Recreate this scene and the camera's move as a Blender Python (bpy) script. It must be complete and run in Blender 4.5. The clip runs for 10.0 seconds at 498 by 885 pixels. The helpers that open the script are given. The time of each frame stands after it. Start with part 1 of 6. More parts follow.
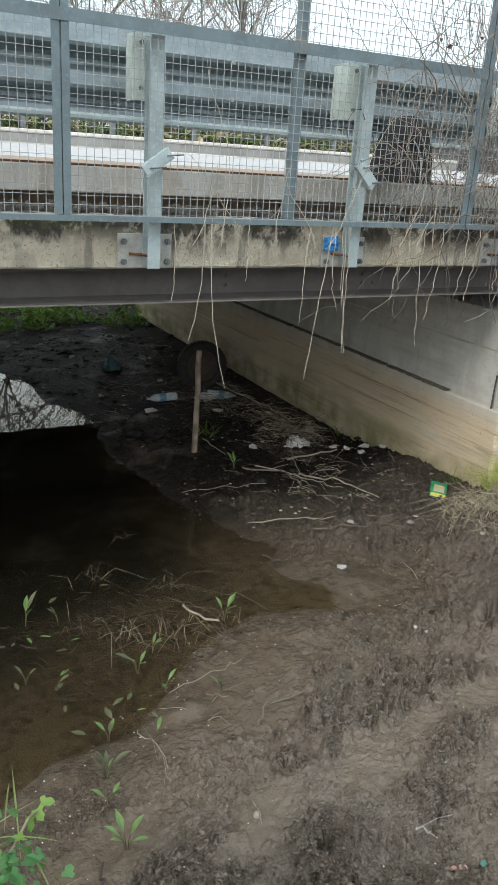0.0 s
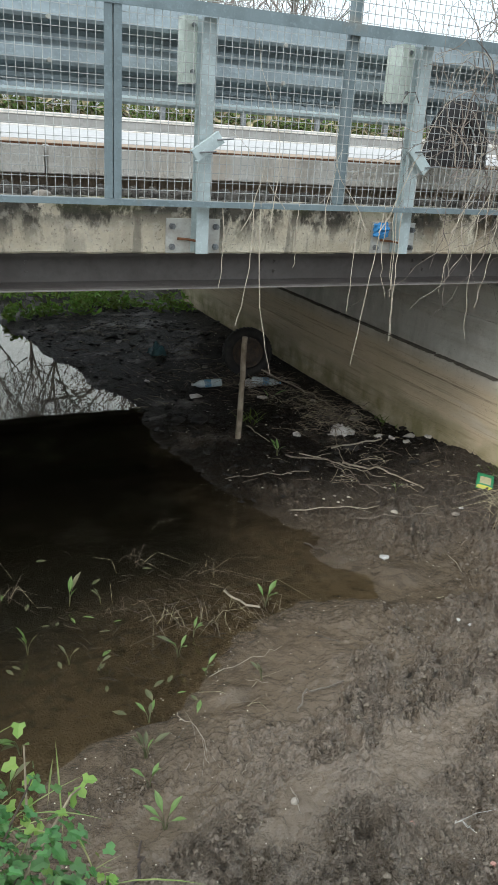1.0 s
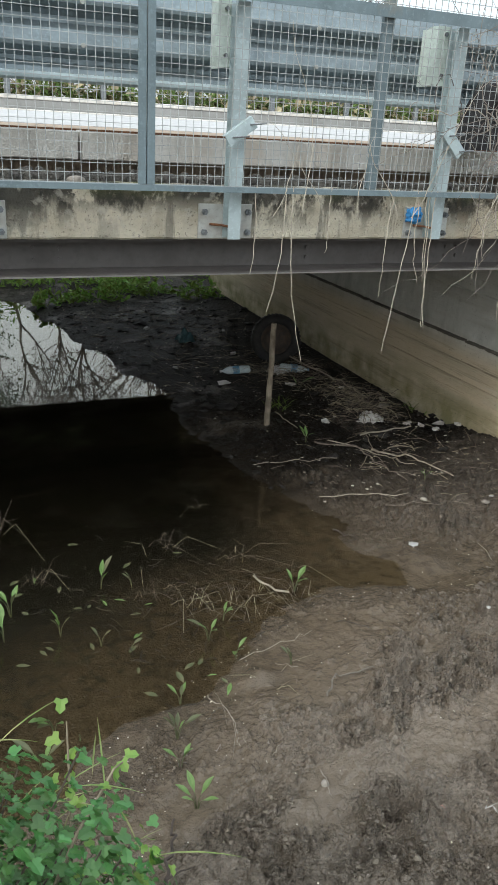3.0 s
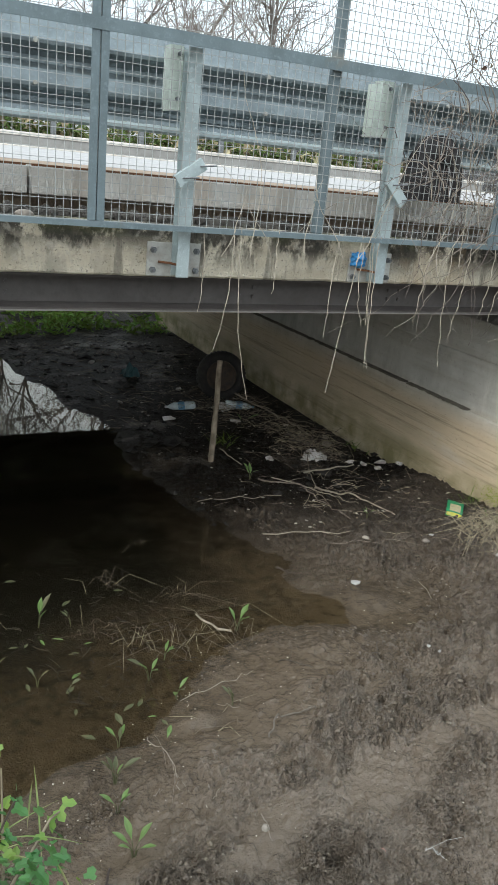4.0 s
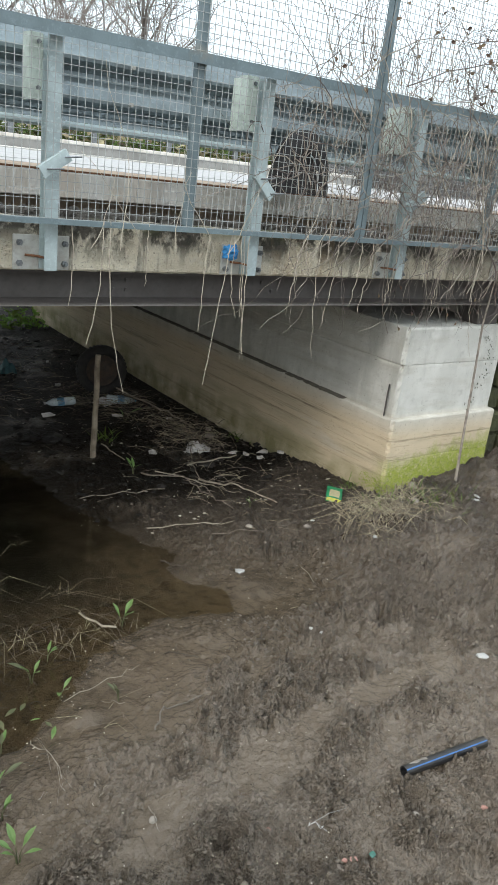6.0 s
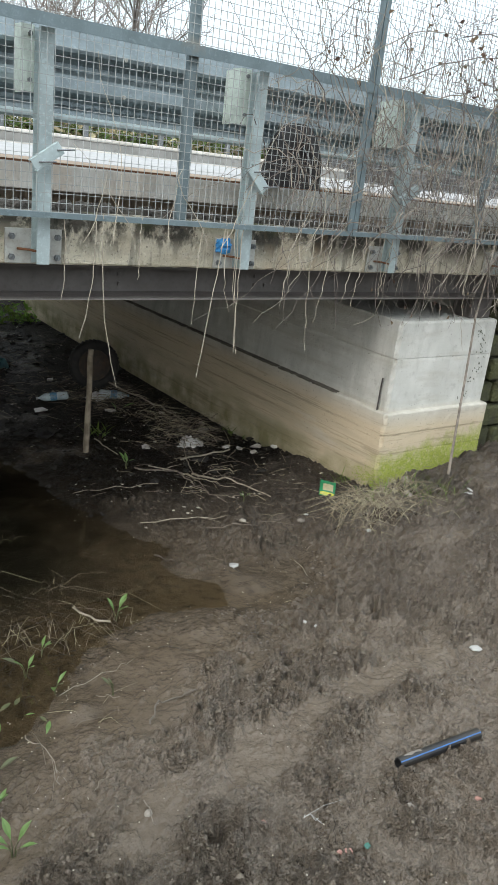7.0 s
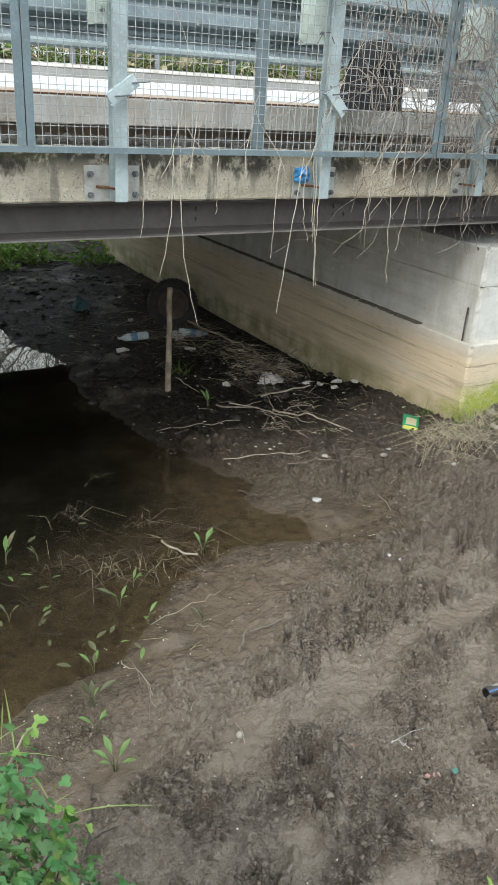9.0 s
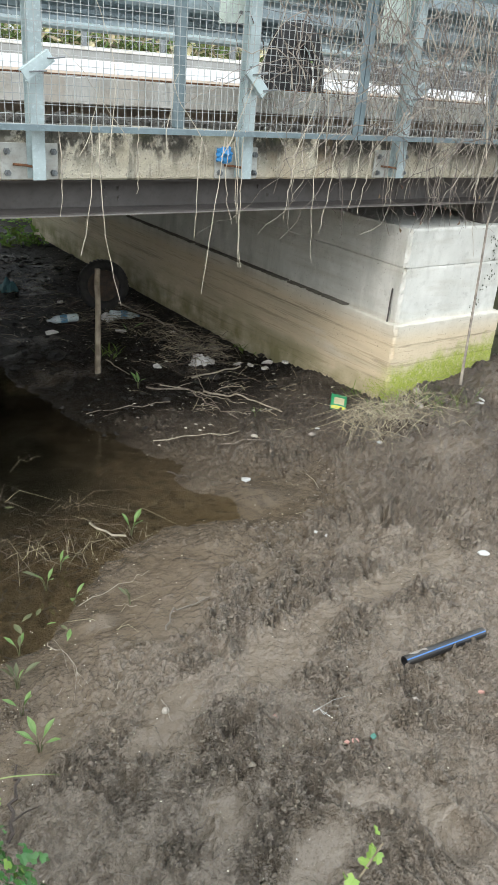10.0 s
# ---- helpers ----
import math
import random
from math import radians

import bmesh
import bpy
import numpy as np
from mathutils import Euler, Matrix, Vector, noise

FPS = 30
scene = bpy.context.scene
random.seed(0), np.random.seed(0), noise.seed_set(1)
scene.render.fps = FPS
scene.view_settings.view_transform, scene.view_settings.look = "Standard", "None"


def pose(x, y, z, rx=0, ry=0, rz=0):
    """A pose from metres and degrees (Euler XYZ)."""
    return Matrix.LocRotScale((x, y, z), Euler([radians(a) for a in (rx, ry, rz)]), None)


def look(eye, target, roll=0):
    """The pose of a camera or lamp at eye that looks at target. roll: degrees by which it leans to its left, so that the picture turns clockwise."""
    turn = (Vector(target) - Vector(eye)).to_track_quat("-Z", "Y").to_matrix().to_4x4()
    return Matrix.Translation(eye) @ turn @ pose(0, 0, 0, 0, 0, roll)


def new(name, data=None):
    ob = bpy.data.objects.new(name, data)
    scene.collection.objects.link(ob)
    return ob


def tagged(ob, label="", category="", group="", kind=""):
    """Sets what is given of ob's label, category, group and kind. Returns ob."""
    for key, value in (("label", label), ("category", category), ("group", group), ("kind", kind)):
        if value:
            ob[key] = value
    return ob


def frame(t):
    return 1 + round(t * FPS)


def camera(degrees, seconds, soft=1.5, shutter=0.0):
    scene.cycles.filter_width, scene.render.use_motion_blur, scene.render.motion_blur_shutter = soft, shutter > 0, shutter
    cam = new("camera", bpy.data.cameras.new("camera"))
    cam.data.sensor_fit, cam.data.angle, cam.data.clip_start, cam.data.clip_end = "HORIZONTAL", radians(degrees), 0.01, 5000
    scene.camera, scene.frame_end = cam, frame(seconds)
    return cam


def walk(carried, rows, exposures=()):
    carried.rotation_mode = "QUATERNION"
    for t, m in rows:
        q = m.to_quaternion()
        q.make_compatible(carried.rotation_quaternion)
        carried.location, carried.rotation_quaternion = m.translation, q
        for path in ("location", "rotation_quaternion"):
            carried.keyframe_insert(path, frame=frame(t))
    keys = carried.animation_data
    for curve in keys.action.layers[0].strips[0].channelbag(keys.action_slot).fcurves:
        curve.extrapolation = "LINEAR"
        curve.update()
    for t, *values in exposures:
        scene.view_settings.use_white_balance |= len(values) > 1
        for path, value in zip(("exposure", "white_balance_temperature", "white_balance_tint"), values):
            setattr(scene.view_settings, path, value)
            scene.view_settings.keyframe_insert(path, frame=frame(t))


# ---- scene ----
cam = camera(35.59, 10.0, 1.0)
ROWS = [
    (0, 0.000, -0.000, 3.095, 69.66, -3.67, -27.78),
    (0.5, -0.005, 0.014, 3.096, 68.92, -3.94, -25.82),
    (1, -0.003, 0.014, 3.085, 68.53, -3.60, -24.41),
    (1.5, -0.016, 0.025, 3.073, 67.91, -2.92, -23.04),
    (2, -0.037, 0.018, 3.077, 67.47, -2.73, -22.38),
    (2.2, -0.038, 0.017, 3.077, 67.22, -2.79, -22.31),
    (3.3, -0.052, 0.002, 3.079, 67.96, -3.87, -23.05),
    (3.5, -0.056, -0.005, 3.090, 68.96, -4.48, -23.52),
    (4, -0.054, 0.016, 3.088, 70.41, -5.53, -26.17),
    (4.5, -0.035, -0.003, 3.098, 71.10, -5.91, -30.39),
    (5, -0.023, -0.028, 3.106, 71.20, -6.22, -33.39),
    (5.5, -0.014, -0.030, 3.100, 71.00, -6.40, -34.36),
    (5.7, -0.002, -0.039, 3.105, 70.84, -6.36, -34.44),
    (6.8, 0.001, -0.045, 3.093, 70.51, -6.30, -34.91),
    (7, -0.006, -0.039, 3.095, 70.41, -6.36, -35.11),
    (7.5, -0.017, -0.039, 3.095, 70.27, -6.33, -35.11),
    (8, -0.029, -0.036, 3.095, 69.95, -6.37, -33.95),
    (8.5, -0.046, -0.031, 3.087, 68.14, -4.98, -31.28),
    (9, -0.031, -0.029, 3.073, 65.42, -3.27, -30.13),
    (9.5, 0.009, -0.079, 3.083, 64.69, -3.09, -32.26),
    (10, 0.035, -0.123, 3.075, 64.48, -4.34, -34.39),
]
walk(cam, [(t, pose(*row)) for t, *row in ROWS],
     exposures=[(0.0, 0.0), (2.0, 0.2), (4.0, 0.0), (5.5, 0.05), (8.0, 0.05), (9.0, 0.38), (10.0, 0.58)])

# ---- light: a bright overcast sky, brighter overhead, and a very soft sun behind the cloud ----
scene.view_settings.exposure = 0.0
world = bpy.data.worlds.new("overcast")
scene.world = world
world.use_nodes = True
wn, wl = world.node_tree.nodes, world.node_tree.links
wn.clear()
w_out = wn.new("ShaderNodeOutputWorld")
w_sky = wn.new("ShaderNodeTexSky")
w_sky.sky_type, w_sky.sun_disc = "NISHITA", False
w_sky.sun_elevation, w_sky.sun_rotation = radians(34), radians(240)
w_sky.dust_density, w_sky.air_density = 3.0, 1.0
w_bg1 = wn.new("ShaderNodeBackground")
w_bg1.inputs[1].default_value = 0.05
wl.new(w_sky.outputs[0], w_bg1.inputs[0])
w_co = wn.new("ShaderNodeTexCoord")
w_sep = wn.new("ShaderNodeSeparateXYZ")
wl.new(w_co.outputs["Generated"], w_sep.inputs[0])
w_ramp = wn.new("ShaderNodeMapRange")
w_ramp.inputs[1].default_value, w_ramp.inputs[2].default_value = 0.0, 0.4
w_ramp.inputs[3].default_value, w_ramp.inputs[4].default_value = 0.52, 2.0
wl.new(w_sep.outputs[2], w_ramp.inputs[0])
w_bg2 = wn.new("ShaderNodeBackground")
w_bg2.inputs[0].default_value = (0.87, 0.95, 1.0, 1)
wl.new(w_ramp.outputs[0], w_bg2.inputs[1])
w_add = wn.new("ShaderNodeAddShader")
wl.new(w_bg1.outputs[0], w_add.inputs[0])
wl.new(w_bg2.outputs[0], w_add.inputs[1])
wl.new(w_add.outputs[0], w_out.inputs[0])
sun = new("sun", bpy.data.lights.new("sun", "SUN"))
sun.data.energy, sun.data.angle, sun.data.color = 1.45, radians(20), (1.0, 0.97, 0.92)
sun.matrix_world = look((-8, -3, 6.4), (0, 0, 0))


# ---- mesh and material helpers ----
class Geo:
    """Collects vertices and faces of one mesh."""

    def __init__(self):
        self.v, self.f = [], []

    def add(self, vs, fs):
        k = len(self.v)
        self.v += [tuple(p) for p in vs]
        self.f += [tuple(i + k for i in q) for q in fs]
        return self

    def box(self, x0, x1, y0, y1, z0, z1, b=0.0, m=None):
        """A box, with its edges bevelled by b."""
        if b <= 0:
            vs = [Vector((x, y, z)) for x in (x0, x1) for y in (y0, y1) for z in (z0, z1)]
            fs = [(0, 1, 3, 2), (4, 6, 7, 5), (0, 4, 5, 1), (2, 3, 7, 6), (0, 2, 6, 4), (1, 5, 7, 3)]
        else:
            vs, fs, c = [], [], {}
            for ix, x in enumerate((x0, x1)):
                for iy, y in enumerate((y0, y1)):
                    for iz, z in enumerate((z0, z1)):
                        sx, sy, sz = (b, -b)[ix], (b, -b)[iy], (b, -b)[iz]
                        c[ix, iy, iz] = len(vs)
                        vs += [Vector((x, y + sy, z + sz)), Vector((x + sx, y, z + sz)), Vector((x + sx, y + sy, z))]
            for i in (0, 1):
                fs += [tuple(c[i, *q] for q in ((0, 0), (0, 1), (1, 1), (1, 0))),
                       tuple(c[q[0], i, q[1]] + 1 for q in ((0, 0), (0, 1), (1, 1), (1, 0))),
                       tuple(c[*q, i] + 2 for q in ((0, 0), (0, 1), (1, 1), (1, 0)))]
                for j in (0, 1):
                    fs += [(c[i, j, 0], c[i, j, 1], c[i, j, 1] + 1, c[i, j, 0] + 1),
                           (c[i, 0, j], c[i, 1, j], c[i, 1, j] + 2, c[i, 0, j] + 2),
                           (c[0, i, j] + 1, c[1, i, j] + 1, c[1, i, j] + 2, c[0, i, j] + 2)]
                    fs += [(c[i, j, k], c[i, j, k] + 1, c[i, j, k] + 2) for k in (0, 1)]
        if m is not None:
            vs = [m @ p for p in vs]
        return self.add(vs, fs)

    def tube(self, pts, radii, n=6, caps=True):
        """A round tube along pts."""
        pts = [Vector(p) for p in pts]
        if not hasattr(radii, "__len__"):
            radii = [radii] * len(pts)
        vs, fs, side = [], [], None
        for i, p in enumerate(pts):
            d = (pts[min(i + 1, len(pts) - 1)] - pts[max(i - 1, 0)])
            d = d.normalized() if d.length > 1e-9 else Vector((0, 0, 1))
            if side is None:
                side = d.orthogonal().normalized()
            side = side - d * side.dot(d)
            side = side.normalized() if side.length > 1e-6 else d.orthogonal().normalized()
            up = d.cross(side)
            for k in range(n):
                a = 2 * math.pi * k / n
                vs.append(p + (side * math.cos(a) + up * math.sin(a)) * radii[i])
        for i in range(len(pts) - 1):
            for k in range(n):
                a, b = i * n + k, i * n + (k + 1) % n
                fs.append((a, b, b + n, a + n))
        if caps:
            fs += [tuple(range(n))[::-1], tuple((len(pts) - 1) * n + k for k in range(n))]
        return self.add(vs, fs)

    def prism(self, outline, along, at, m=None):
        """The closed outline (pairs) drawn out along an axis from at[0] to at[1]."""
        n, vs = len(outline), []
        for s in at:
            for a, b in outline:
                vs.append(Vector({"x": (s, a, b), "y": (a, s, b), "z": (a, b, s)}[along]))
        if m is not None:
            vs = [m @ p for p in vs]
        fs = [(i, (i + 1) % n, (i + 1) % n + n, i + n) for i in range(n)]
        return self.add(vs, fs + [tuple(range(n))[::-1], tuple(range(n, 2 * n))])

    def leaf(self, base, tip, normal, width, fold=0.15, steps=3, droop=0.0):
        """A folded leaf blade from base to tip."""
        base, tip, normal = Vector(base), Vector(tip), Vector(normal)
        d = tip - base
        side = d.cross(normal)
        side = side.normalized() if side.length > 1e-9 else d.orthogonal().normalized()
        up = side.cross(d).normalized()
        vs, fs = [base], []
        prof = [math.sin(math.pi * (i + 0.65) / (steps + 0.65)) for i in range(steps)]
        for i in range(steps):
            s = (i + 1) / (steps + 1)
            c = base + d * s - up * (droop * d.length * s * s)
            w = width * 0.5 * prof[i]
            vs += [c - side * w + up * w * fold * 2, c, c + side * w + up * w * fold * 2]
        vs.append(tip - up * (droop * d.length))
        fs += [(0, 2, 1), (0, 3, 2)]
        for i in range(steps - 1):
            a = 1 + 3 * i
            fs += [(a, a + 1, a + 4, a + 3), (a + 1, a + 2, a + 5, a + 4)]
        a, e = 1 + 3 * (steps - 1), len(vs) - 1
        fs += [(a, a + 1, e), (a + 1, a + 2, e)]
        return self.add(vs, fs)

    def mesh(self, name, smooth=False):
        me = bpy.data.meshes.new(name)
        me.from_pydata(self.v, [], self.f)
        if smooth:
            me.shade_smooth()
        bm = bmesh.new()
        bm.from_mesh(me)
        bmesh.ops.recalc_face_normals(bm, faces=bm.faces)
        bm.to_mesh(me)
        bm.free()
        return me


def part(name, geo, material, parent=None, label="", smooth=False):
    """Links a Geo (or a mesh) as one mesh object, under a thing or a part if one is given."""
    me = geo.mesh(name, smooth) if isinstance(geo, Geo) else geo
    if material is not None and not me.materials:
        me.materials.append(material)
    ob = new(name, me)
    if parent is not None:
        ob.parent = parent
    if label:
        ob["label"] = label
    return ob


def thing(name, label, category, group="", kind="", at=None):
    ob = new(name)
    ob.empty_display_size = 0.1
    if at is not None:
        ob.matrix_basis = at
    return tagged(ob, label, category, group, kind)


def rgb(c):
    return (*c, 1.0)


class Mat:
    """A node material: a Principled shader, colour mixed from noise layers, and bump."""

    def __init__(self, name, base, rough=0.8, metal=0.0, spec=0.5):
        self.m = bpy.data.materials.new(name)
        self.m.use_nodes = True
        self.n, self.l = self.m.node_tree.nodes, self.m.node_tree.links
        self.b = self.n["Principled BSDF"]
        self.b.inputs["Roughness"].default_value = rough
        self.b.inputs["Metallic"].default_value = metal
        self.b.inputs["Specular IOR Level"].default_value = spec
        c = self.n.new("ShaderNodeRGB")
        c.outputs[0].default_value = rgb(base)
        self.col = c.outputs[0]
        self.hgt = None
        self.co = self.n.new("ShaderNodeTexCoord").outputs["Object"]

    def coord(self, scale=(1, 1, 1), rot=(0, 0, 0)):
        k = self.n.new("ShaderNodeMapping")
        k.inputs["Scale"].default_value = scale
        k.inputs["Rotation"].default_value = rot
        self.l.new(self.co, k.inputs[0])
        return k.outputs[0]

    def noise(self, scale, lo=0.4, hi=0.6, detail=5.0, stretch=(1, 1, 1), rough=0.55, kind="noise", dist=0.0):
        """A noise between 0 and 1, stepped between lo and hi."""
        if kind == "noise":
            k = self.n.new("ShaderNodeTexNoise")
            k.inputs["Detail"].default_value = detail
            k.inputs["Roughness"].default_value = rough
            k.inputs["Distortion"].default_value = dist
        else:
            k = self.n.new("ShaderNodeTexVoronoi")
        k.inputs["Scale"].default_value = scale
        self.l.new(self.coord(stretch), k.inputs["Vector"])
        return self.step(k.outputs[0], lo, hi)

    def step(self, sock, lo, hi, a=0.0, b=1.0):
        r = self.n.new("ShaderNodeMapRange")
        r.inputs[1].default_value, r.inputs[2].default_value = lo, hi
        r.inputs[3].default_value, r.inputs[4].default_value = a, b
        self.l.new(sock, r.inputs[0])
        return r.outputs[0]

    def axis(self, i, lo, hi):
        """0 to 1 along an axis of the object's own space."""
        s = self.n.new("ShaderNodeSeparateXYZ")
        self.l.new(self.co, s.inputs[0])
        return self.step(s.outputs[i], lo, hi)

    def math(self, op, a, b):
        k = self.n.new("ShaderNodeMath")
        k.operation = op
        for i, s in enumerate((a, b)):
            if isinstance(s, (int, float)):
                k.inputs[i].default_value = s
            else:
                self.l.new(s, k.inputs[i])
        return k.outputs[0]

    def mix(self, fac, colour, amount=1.0, blend="MIX"):
        k = self.n.new("ShaderNodeMix")
        k.data_type, k.blend_type = "RGBA", blend
        if amount != 1.0:
            fac = self.math("MULTIPLY", fac, amount)
        self.l.new(fac, k.inputs[0])
        self.l.new(self.col, k.inputs[6])
        k.inputs[7].default_value = rgb(colour)
        self.col = k.outputs[2]
        return self

    def vary(self, amount=0.3, island=False):
        """Lighter and darker from piece to piece."""
        if island:
            r = self.n.new("ShaderNodeNewGeometry").outputs["Random Per Island"]
        else:
            r = self.n.new("ShaderNodeObjectInfo").outputs["Random"]
        h = self.n.new("ShaderNodeHueSaturation")
        self.l.new(self.step(r, 0, 1, 1 - amount, 1 + amount), h.inputs["Value"])
        self.l.new(self.step(r, 0, 1, 0.5 - amount * 0.06, 0.5 + amount * 0.06), h.inputs["Hue"])
        self.l.new(self.col, h.inputs["Color"])
        self.col = h.outputs[0]
        return self

    def rough(self, fac, a, b):
        self.l.new(self.step(fac, 0, 1, a, b), self.b.inputs["Roughness"])
        return self

    def bump(self, fac, depth):
        k = self.n.new("ShaderNodeBump")
        k.inputs["Distance"].default_value = depth
        self.l.new(fac, k.inputs["Height"])
        if self.hgt is not None:
            self.l.new(self.hgt, k.inputs["Normal"])
        self.hgt = k.outputs[0]
        return self

    def done(self):
        self.l.new(self.col, self.b.inputs["Base Color"])
        if self.hgt is not None:
            self.l.new(self.hgt, self.b.inputs["Normal"])
        return self.m


# ---- materials ----
def mat_mud():
    k = Mat("mud", (0.15, 0.121, 0.091), 0.5)
    at = k.n.new("ShaderNodeAttribute")
    at.attribute_name = "silt"
    cl = k.n.new("ShaderNodeAttribute")
    cl.attribute_name = "clod"
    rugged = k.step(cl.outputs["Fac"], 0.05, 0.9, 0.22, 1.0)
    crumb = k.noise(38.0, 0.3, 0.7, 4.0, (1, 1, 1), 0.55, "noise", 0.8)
    k.mix(k.noise(1.3, 0.38, 0.62), (0.14, 0.111, 0.081))
    k.mix(k.noise(7.0, 0.48, 0.7), (0.18, 0.148, 0.113), 0.7)
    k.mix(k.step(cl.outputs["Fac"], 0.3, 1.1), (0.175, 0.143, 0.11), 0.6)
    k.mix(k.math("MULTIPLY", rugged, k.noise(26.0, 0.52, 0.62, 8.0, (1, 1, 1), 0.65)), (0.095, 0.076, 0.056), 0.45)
    # hollows of the crumb bump darkened, painting the shade inside them
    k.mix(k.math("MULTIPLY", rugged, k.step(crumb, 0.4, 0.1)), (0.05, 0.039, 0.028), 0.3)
    k.mix(k.noise(85.0, 0.55, 0.63), (0.06, 0.048, 0.034), 0.6)
    # settled silt in the smooth patches
    k.mix(k.math("MULTIPLY", at.outputs["Fac"], k.noise(4.0, 0.2, 0.6)), (0.132, 0.105, 0.077), 0.65)
    k.mix(k.noise(9.0, 0.58, 0.72, 5.0, (1, 1, 1), 0.6, "noise", 1.0), (0.215, 0.177, 0.133), 0.4)
    k.mix(k.noise(150.0, 0.64, 0.72), (0.38, 0.33, 0.26), 0.5)
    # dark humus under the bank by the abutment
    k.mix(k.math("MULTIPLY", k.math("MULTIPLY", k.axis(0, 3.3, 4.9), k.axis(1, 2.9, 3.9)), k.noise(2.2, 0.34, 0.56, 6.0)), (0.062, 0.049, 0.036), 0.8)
    # black organic silt deeper in the channel, with the bridge's shade painted into it
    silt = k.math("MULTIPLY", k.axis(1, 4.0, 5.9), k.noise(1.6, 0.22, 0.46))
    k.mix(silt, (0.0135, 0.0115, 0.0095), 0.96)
    # peaty brown silt at and below the water line
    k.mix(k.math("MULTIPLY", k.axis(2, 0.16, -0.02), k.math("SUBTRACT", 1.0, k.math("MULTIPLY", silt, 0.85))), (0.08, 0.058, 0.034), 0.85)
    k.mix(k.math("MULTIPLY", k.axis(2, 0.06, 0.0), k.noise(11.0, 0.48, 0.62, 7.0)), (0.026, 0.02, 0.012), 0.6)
    # bed goes near black with depth, in place of light lost in the water
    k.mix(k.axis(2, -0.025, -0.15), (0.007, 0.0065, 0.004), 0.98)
    dry = k.math("SUBTRACT", k.noise(3.0, 0.3, 0.7), k.math("MULTIPLY", at.outputs["Fac"], 0.6))
    dry = k.math("MAXIMUM", k.math("SUBTRACT", dry, k.axis(2, 0.09, 0.02)), k.math("MULTIPLY", silt, 1.3))
    k.rough(dry, 0.18, 0.46)
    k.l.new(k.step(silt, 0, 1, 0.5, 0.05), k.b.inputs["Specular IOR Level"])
    k.bump(k.math("MULTIPLY", rugged, crumb), 0.014)
    k.bump(k.math("MULTIPLY", rugged, k.noise(75.0, 0.3, 0.7, 8.0)), 0.006)
    lumps = k.noise(75.0, 0.75, 0.0, kind="cells")
    k.bump(k.math("MULTIPLY", rugged, lumps), 0.006)
    k.bump(k.noise(190.0, 0.3, 0.7), 0.0012)
    return k.done()


def mat_water():
    m = bpy.data.materials.new("murky_water")
    m.use_nodes = True
    n, l = m.node_tree.nodes, m.node_tree.links
    n.clear()
    out = n.new("ShaderNodeOutputMaterial")
    glass = n.new("ShaderNodeBsdfGlass")
    glass.inputs["Color"].default_value = (0.93, 0.9, 0.79, 1)
    glass.inputs["Roughness"].default_value, glass.inputs["IOR"].default_value = 0.0, 1.5
    murk = n.new("ShaderNodeBsdfPrincipled")
    murk.inputs["Base Color"].default_value = (0.02, 0.016, 0.009, 1)
    murk.inputs["Roughness"].default_value, murk.inputs["IOR"].default_value = 0.02, 1.5
    mix = n.new("ShaderNodeMixShader")
    mix.inputs[0].default_value = 0.06
    l.new(glass.outputs[0], mix.inputs[1])
    l.new(murk.outputs[0], mix.inputs[2])
    co = n.new("ShaderNodeTexCoord")
    no = n.new("ShaderNodeTexNoise")
    no.inputs["Scale"].default_value = 5.0
    bu = n.new("ShaderNodeBump")
    bu.inputs["Distance"].default_value = 0.0003
    l.new(co.outputs["Object"], no.inputs["Vector"])
    l.new(no.outputs[0], bu.inputs["Height"])
    l.new(bu.outputs[0], glass.inputs["Normal"])
    l.new(bu.outputs[0], murk.inputs["Normal"])
    l.new(mix.outputs[0], out.inputs[0])
    return m


def mat_edge_concrete():
    k = Mat("streaked_concrete", (0.72, 0.665, 0.53), 0.88)
    k.mix(k.noise(1.1, 0.42, 0.62), (0.55, 0.5, 0.39), 0.8)
    k.mix(k.noise(6.0, 0.45, 0.65, 6.0), (0.45, 0.39, 0.28), 0.5)
    # ragged dark growth from the top, a few long streaks, pale lime runs
    blot = k.noise(2.6, 0.485, 0.54, 8.0, (1.3, 1, 0.7), 0.66)
    k.mix(k.math("MULTIPLY", k.axis(2, 2.42, 2.58), blot), (0.05, 0.045, 0.035), 0.92)
    k.mix(k.math("MULTIPLY", k.axis(2, 2.52, 2.64), k.noise(6.0, 0.44, 0.5, 8.0, (1.0, 1, 0.8), 0.66)), (0.03, 0.03, 0.024), 0.92)
    k.mix(k.noise(3.4, 0.56, 0.61, 7.0, (2.0, 1, 0.16), 0.66), (0.13, 0.12, 0.095), 0.6)
    k.mix(k.math("MULTIPLY", k.axis(0, 1.7, 0.2), k.noise(2.4, 0.5, 0.56, 8.0, (1.2, 1, 0.5), 0.66)), (0.12, 0.115, 0.095), 0.8)
    k.mix(k.noise(2.0, 0.6, 0.7, 6.0, (1, 1, 0.4)), (0.4, 0.26, 0.12), 0.4)
    k.mix(k.math("MULTIPLY", k.axis(2, 2.6, 2.68), k.noise(1.7, 0.52, 0.62, 7.0)), (0.1, 0.115, 0.03), 0.6)
    k.mix(k.noise(14.0, 0.57, 0.66), (0.56, 0.53, 0.45), 0.5)
    k.mix(k.noise(60.0, 0.6, 0.7), (0.08, 0.075, 0.06), 0.65)
    k.bump(k.noise(25.0, 0.3, 0.7, 8.0, (1, 1, 1), 0.65), 0.014)
    k.bump(k.noise(120.0, 0.4, 0.7), 0.004)
    return k.done()


